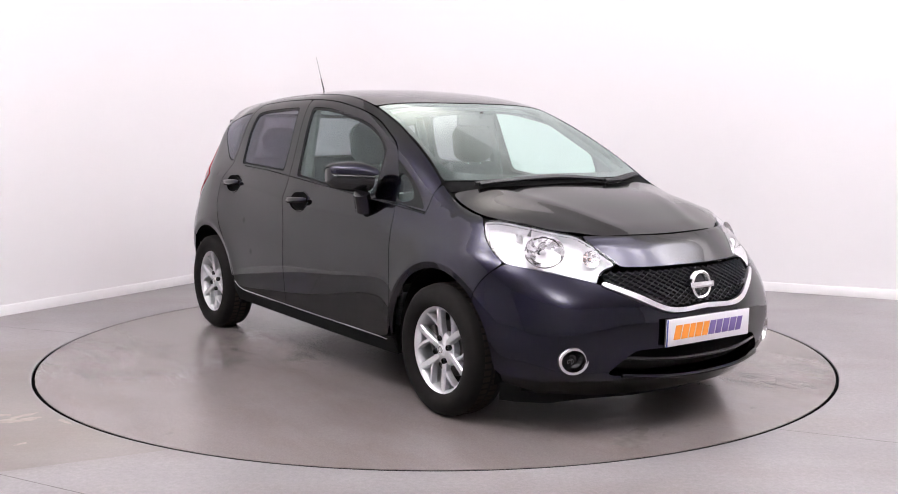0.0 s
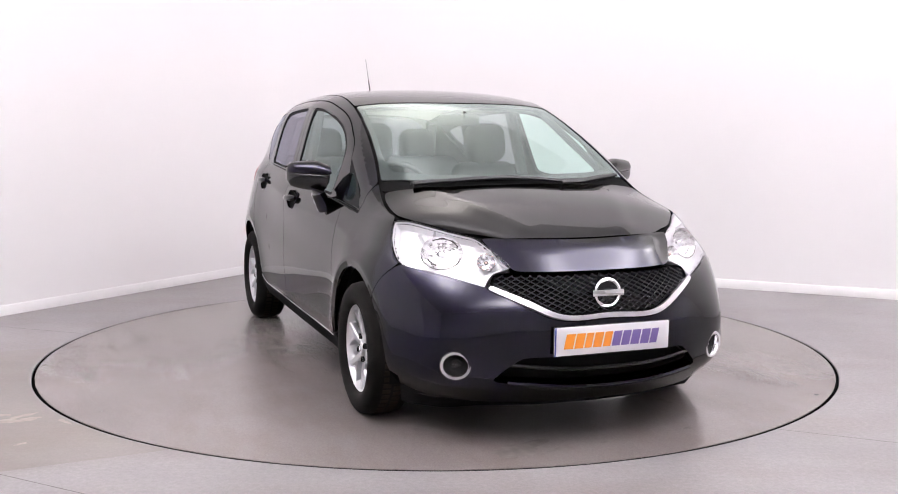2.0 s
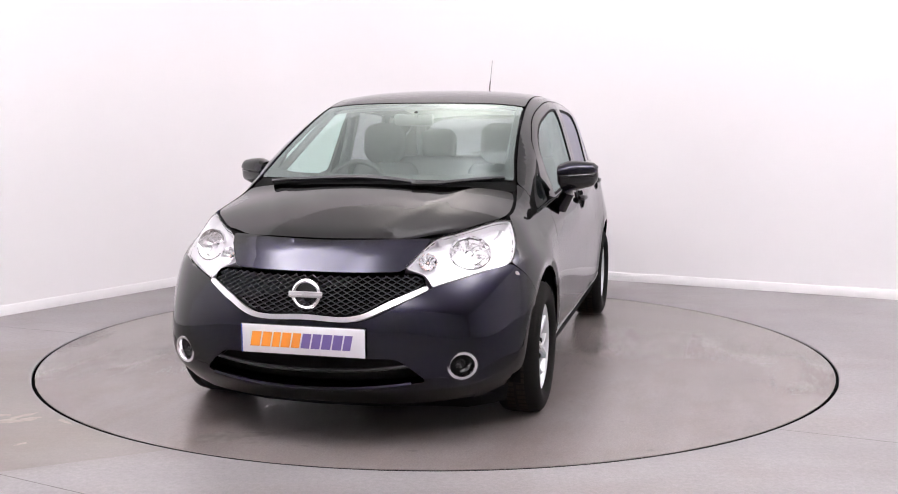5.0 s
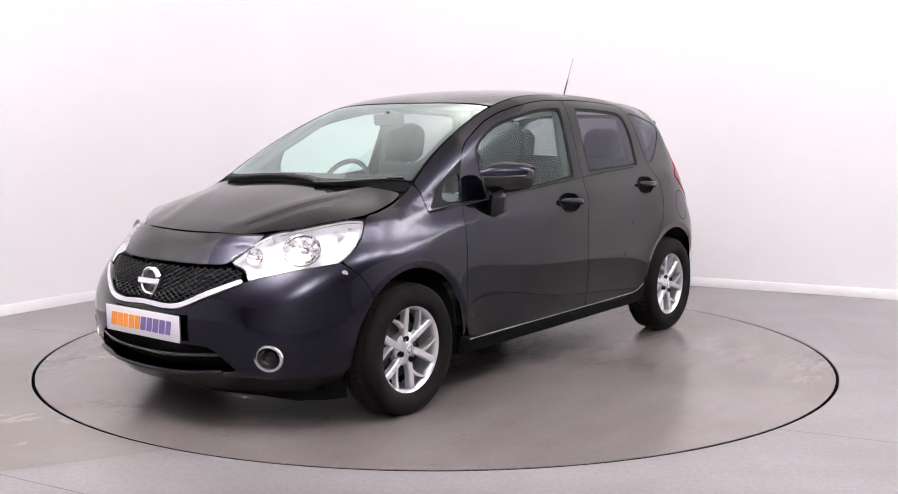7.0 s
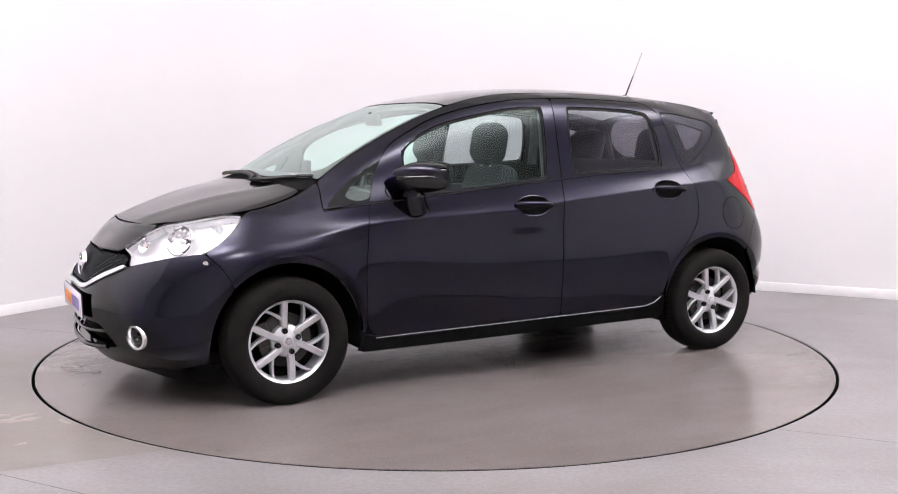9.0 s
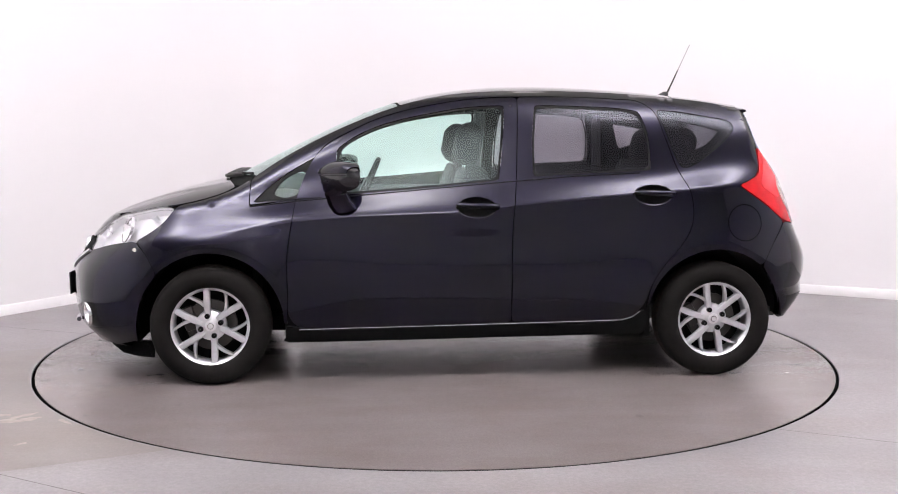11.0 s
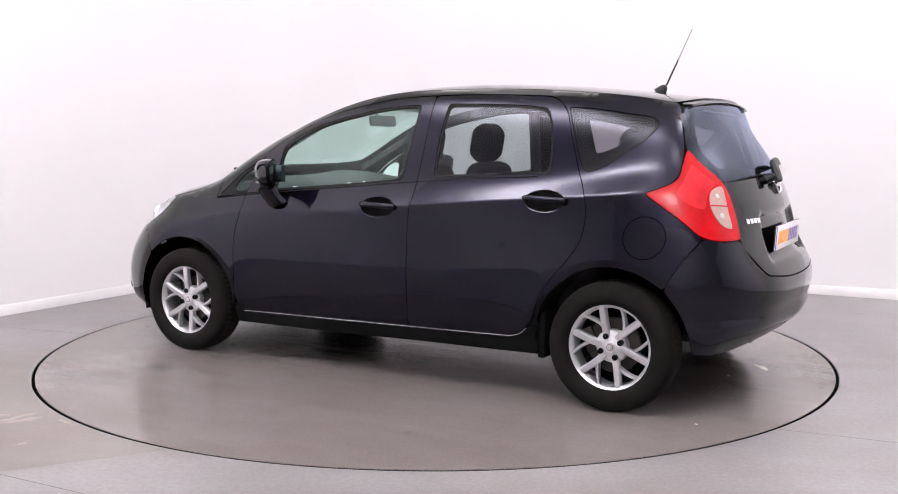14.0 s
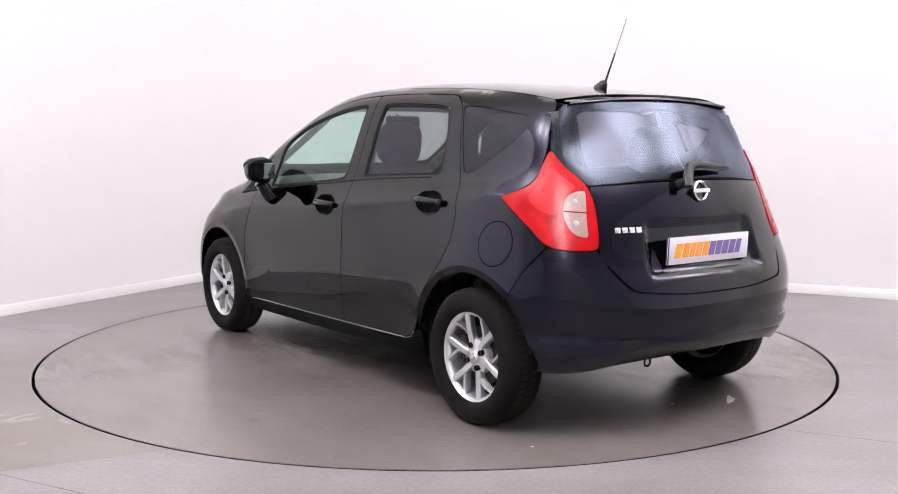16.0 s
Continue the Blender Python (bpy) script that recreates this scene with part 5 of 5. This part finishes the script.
    part("cabin_floor", block((-1.7, -.66, .28), (.75, .66, .33), .01), TRIM, car)
    part("bulkhead", block((1.05, -.66, .30), (1.10, .66, .95), .01), SHELL, car)


def roof_lining():
    bm = bmesh.new()
    rows = []
    for x in np.linspace(.34, -1.50, 24):
        row = []
        for y in np.linspace(-.53, .53, 15):
            p, nn = drop(Vector((x, y, 3)), Vector((0, 0, -1)))
            row.append(bm.verts.new(tuple(p - np.array([0, 0, .045]))))
        rows.append(row)
    for a, b in zip(rows, rows[1:]):
        for i in range(14):
            bm.faces.new((a[i], a[i + 1], b[i + 1], b[i]))
    return bm


# ---- fittings outside ----
def door_handle(car, s, x, z):
    h = new("door_handle")
    h.parent = car
    p, nn = drop(Vector((x, 2 * s, z)), Vector((0, -s, 0)))
    y = p[1]
    bm = lathe([(.001, -.0135), (.035, -.013), (.052, -.010), (.062, -.004), (.066, .0005)], 32)
    m = Matrix.Translation((x + .004, y, z - .004)) @ (Matrix.Diagonal((1.50, s, .80, 1)))
    lip = [(x + .004 + .099 * math.cos(a), 0, z - .004 + .053 * math.sin(a)) for a in np.linspace(0, math.tau, 41)[:-1]]
    lip = [tuple(drop(Vector((q[0], 2 * s, q[2])), Vector((0, -s, 0)))[0]) for q in lip]
    part("rim", tube(lip, .0035, 6, True), PAINT, h)
    part("cup", moved(bm, m), SHELL, h, "dark recess behind the handle")
    path, rad = [], []
    for k in np.linspace(-1, 1, 17):
        px = x + .105 * k
        q, n2 = drop(Vector((px, 2 * s, z + .002)), Vector((0, -s, 0)))
        path.append((px, q[1] + s * (.010 + .020 * (1 - k * k) ** .7), z + .005 + .004 * k))
        rad.append(.0175 * (1 - .35 * abs(k) ** 6))
    bm = tube(path, rad, 12)
    for v in bm.verts:
        v.co.y = y + (v.co.y - y) * .85
    part("grip", bm, PAINT, h, "body-coloured pull handle")
    part("key_cover", moved(block((-.022, -.014, -.017), (.022, .014, .017), .012, seg=3), Matrix.Translation((x - .088, y + s * .014, z))), PAINT, h)


def door_mirror(car, s):
    m = new("door_mirror")
    m.parent = car
    # housing: a rounded wedge, swept back
    bm = bmesh.new()
    rows = []
    n = 20
    for k in np.linspace(0, 1, 11):
        # from the mirror's inboard end to its tip
        y = .800 + .188 * k
        h = .076 * (1 - .34 * k ** 2.4) * (.78 + .22 * min(1, k * 4))
        d = .105 * (1 - .45 * k ** 1.8)
        xc = .650 - .085 * k
        zc = 1.042 + .012 * k
        e = 1.0 if 0.02 < k < .98 else .62
        ring = []
        for j in range(n):
            a = j * math.tau / n
            ca, sa = math.cos(a), math.sin(a)
            fx = d * e * (abs(ca) ** .75) * (1 if ca > 0 else -.38) * (1 if ca > 0 else 1)
            ring.append(bm.verts.new((xc + (fx if ca > 0 else -abs(fx)), y * s, zc + h * e * math.copysign(abs(sa) ** .8, sa))))
        rows.append(ring)
    for a, b in zip(rows, rows[1:]):
        for i in range(n):
            bm.faces.new((a[i], a[(i + 1) % n], b[(i + 1) % n], b[i]))
    bm.faces.new(rows[0])
    bm.faces.new(rows[-1][::-1])
    part("housing", bm, GLOSSBLACK, m, "gloss black mirror housing", sharp=50)
    # body-coloured cap on the upper front half
    bm = bmesh.new()
    rows = []
    for k in np.linspace(.0, .985, 11):
        y = .802 + .188 * k
        h = .079 * (1 - .34 * k ** 2.4) * (.78 + .22 * min(1, k * 4)) * (1 if k < .95 else .8)
        d = .109 * (1 - .45 * k ** 1.8) * (1 if k < .95 else .8)
        xc, zc = .650 - .085 * k, 1.042 + .012 * k
        row = []
        for a in np.linspace(radians(2), radians(172), 14):
            ca, sa = math.cos(a), math.sin(a)
            fx = d * abs(ca) ** .75 * (1 if ca > 0 else .40)
            row.append(bm.verts.new((xc + (fx if ca > 0 else -fx), y * s, zc + .012 + (h - .010) * abs(sa) ** .8)))
        rows.append(row)
    for a, b in zip(rows, rows[1:]):
        for i in range(13):
            bm.faces.new((a[i], a[i + 1], b[i + 1], b[i]))
    part("cap", bm, PAINT, m, "body-coloured upper cap", sharp=50)
    part("repeater", tube([(.75 - .13 * k ** 2, (.815 + .165 * k) * s, 1.050 + .008 * k) for k in np.linspace(0, 1, 10)], .0030, 6), GLOSSBLACK, m, "thin dark indicator strip")
    bm = block((-.004, -.072, -.045), (.004, .072, .045), .003)
    part("mirror_glass", moved(bm, Matrix.Translation((.588, .882 * s, 1.045)) @ Matrix.Rotation(-.32 * s, 4, "Z")), MIRROR, m, "silvered mirror glass")
    # foot on the door
    bm = tube([(.66, .86 * s, 1.00), (.66, .85 * s, .965), (.65, .83 * s, .925), (.635, .805 * s, .885)], [.036, .034, .036, .040], 14)
    for v in bm.verts:
        v.co.x = .65 + (v.co.x - .65) * 1.7
    part("foot", bm, PAINT, m, "body-coloured mirror foot")


def wipers(car):
    for pts in ([(1.185, -.53, 0), (1.205, -.35, 0), (1.205, -.06, 0), (1.225, .12, 0), (1.25, .25, 0)], [(1.258, .20, 0), (1.235, .32, 0), (1.19, .42, 0), (1.105, .605, 0)]):
        w = new("windscreen_wiper")
        w.parent = car
        fine = []
        for a, b in zip(pts, pts[1:]):
            for k in np.linspace(0, 1, 8)[:-1]:
                fine.append(tuple(np.array(a) * (1 - k) + np.array(b) * k))
        fine.append(pts[-1])
        lay = []
        for x, y, z in fine:
            p, nn = drop(Vector((x - .012, y, 3)), Vector((0, 0, -1)))
            lay.append(tuple(p + nn * .007))
        part("blade", tube(lay, .008, 6), BLACK, w)
        part("arm", tube([tuple(np.array(p) + np.array([.030, 0, -.003])) for p in lay[: -2]], .011, 6), BLACK, w)
    w = new("rear_wiper")
    w.parent = car
    p, nn = drop(Vector((-3, .10, 1.045)), Vector((1, 0, 0)))
    part("pivot", tube([p - nn * .01, p + nn * .045], [.024, .018], 12), BLACK, w)
    path = []
    for y, z in ((.105, 1.02), (.09, 1.06), (.055, 1.10), (.01, 1.106), (-.12, 1.105), (-.23, 1.098)):
        q, n2 = drop(Vector((-3, y, z)), Vector((1, 0, 0)))
        path.append(q + n2 * (.050 if y > 0 else .03))
    part("arm", tube(path, [.020, .022, .020, .020, .016, .006], 8), BLACK, w)


def number_plate(car, at, s, tilt):
    """White plate of 520 x 111 mm with slanted orange and purple bars in place of the printed trade name."""
    pl = tagged(new("number_plate"), "white plate with orange and purple print")
    pl.parent = car
    base = Matrix.Translation(at) @ Matrix.Rotation(0 if s > 0 else math.pi, 4, "Z") @ Matrix.Rotation(radians(-tilt), 4, "Y")
    part("plate_board", moved(block((-.006, -.262, -.0575), (.004, .262, .0575), .003), base), PLATE, pl, "white acrylic plate")
    part("plate_edge", moved(block((-.007, -.264, -.0595), (-.001, .264, .0595), .002), base), BLACK, pl, "thin dark edge")
    part("plate_band", moved(block((-.005, -.2615 if s > 0 else -.2615, -.057), (.0045, -.255, .057), .001), base), BLUE, pl, "thin dark blue band")
    x = -.222
    for k in range(10):
        wd = (.046, .044, .037, .044, .040, .042, .042, .044, .044, .038)[k]
        bm = bmesh.new()
        sl = .012
        hh = .030
        vs = []
        for xx in (.0045, .0058):
            vs.append([bm.verts.new((xx, yy, zz)) for yy, zz in ((x, -hh), (x + wd - .006, -hh), (x + wd - .006 + sl, hh), (x + sl, hh))])
        bm.faces.new(vs[1])
        for i in range(4):
            bm.faces.new((vs[0][i], vs[0][(i + 1) % 4], vs[1][(i + 1) % 4], vs[1][i]))
        part("print_bar", moved(bm, base), ORANGE if k < 5 else PURPLE, pl, "orange printed bar" if k < 5 else "purple printed bar", smooth=False)
        x += wd + .001


def aerial(car):
    a = new("aerial")
    a.parent = car
    part("base", tube([(-1.235, 0.012, 1.468), (-1.262, .012, 1.497), (-1.272, .012, 1.503)], [.034, .020, .010], 12), BLACK, a)
    part("mast", tube([(-1.272, .012, 1.508), (-1.305, .012, 1.58), (-1.330, .012, 1.635)], [.0055, .0045, .0035], 8), BLACK, a)
    part("whip", tube([(-1.330, .012, 1.635), (-1.398, .012, 1.785)], [.0030, .0022], 6), LINE, a)


def bright_lines(car):
    for s in (1, -1):
        # the highlight on the doors' lower edge is drawn as a thin grey bar
        for nm, pts, r, m in (("sill_glint", [(.86, .274), (.60, .278), (.2, .283), (-.223, .290), (-.60, .296), (-.80, .301), (-.855, .317), (-.90, .355)], .0018, LINE),
                              ("window_strip", [(1.10, .893), (.98, .907), (.85, .922), (.60, .945), (.30, .972), (-.15, 1.012), (-.55, 1.044), (-.97, 1.063)], .0030, SEAL),
                              ("pillar_strip", [(1.105, .901), (.98, .916), (.855, .931), (.72, .94)], .0024, SEAL)):
            path = []
            for (x0, z0), (x1, z1) in zip(pts, pts[1:]):
                for k in np.linspace(0, 1, 7)[:-1]:
                    x, z = x0 + (x1 - x0) * k, z0 + (z1 - z0) * k
                    p, nn = drop(Vector((x, 2 * s, z)), Vector((0, -s, 0)))
                    path.append(p + nn * (r * .5 + (.0015 if m is LINE else 0)))
            part(nm, tube(path, r, 6), m, car)


def hatchback():
    car = tagged(new("car"), "dark blue-black five-door hatchback car with silver alloy wheels", "car")
    car_body(car)
    cabin(car)
    first = None
    for sx, z in ((AX, .2965), (-AX, .2965)):
        for s in (1, -1):
            m = Matrix.Translation((sx, .752 * s, z)) @ (Matrix.Rotation(0 if s > 0 else math.pi, 4, "Z")) @ Matrix.Rotation(radians(8 if sx < 0 and s > 0 else 0), 4, "Y")
            if first is None:
                first = wheel_parts()
                first.parent = car
                first.matrix_basis = m
                first["label"] = "silver alloy wheel with six forked spokes"
            else:
                copy_thing(first, m)
    for s in (1, -1):
        door_handle(car, s, -.045, .892)
        door_handle(car, s, -.965, .953)
        door_mirror(car, s)
    wipers(car)
    number_plate(car, (2.128, 0, .442), 1, -2)
    number_plate(car, (-1.897, 0, .775), -1, -3)
    aerial(car)
    bright_lines(car)
    return car


car = hatchback()


# ---- what moves: the turntable with the car on it ----
def motions():
    walk(disk, [(t, pose(0, 0, 0, 0, 0, a)) for t, a in TURN])
    rows = []
    for t, a in TURN:
        m = pose(0, 0, 0, 0, 0, a) @ Matrix.Translation((-0.091, -0.005, 0.0))
        rows.append((t, m))
    walk(car, rows)


motions()
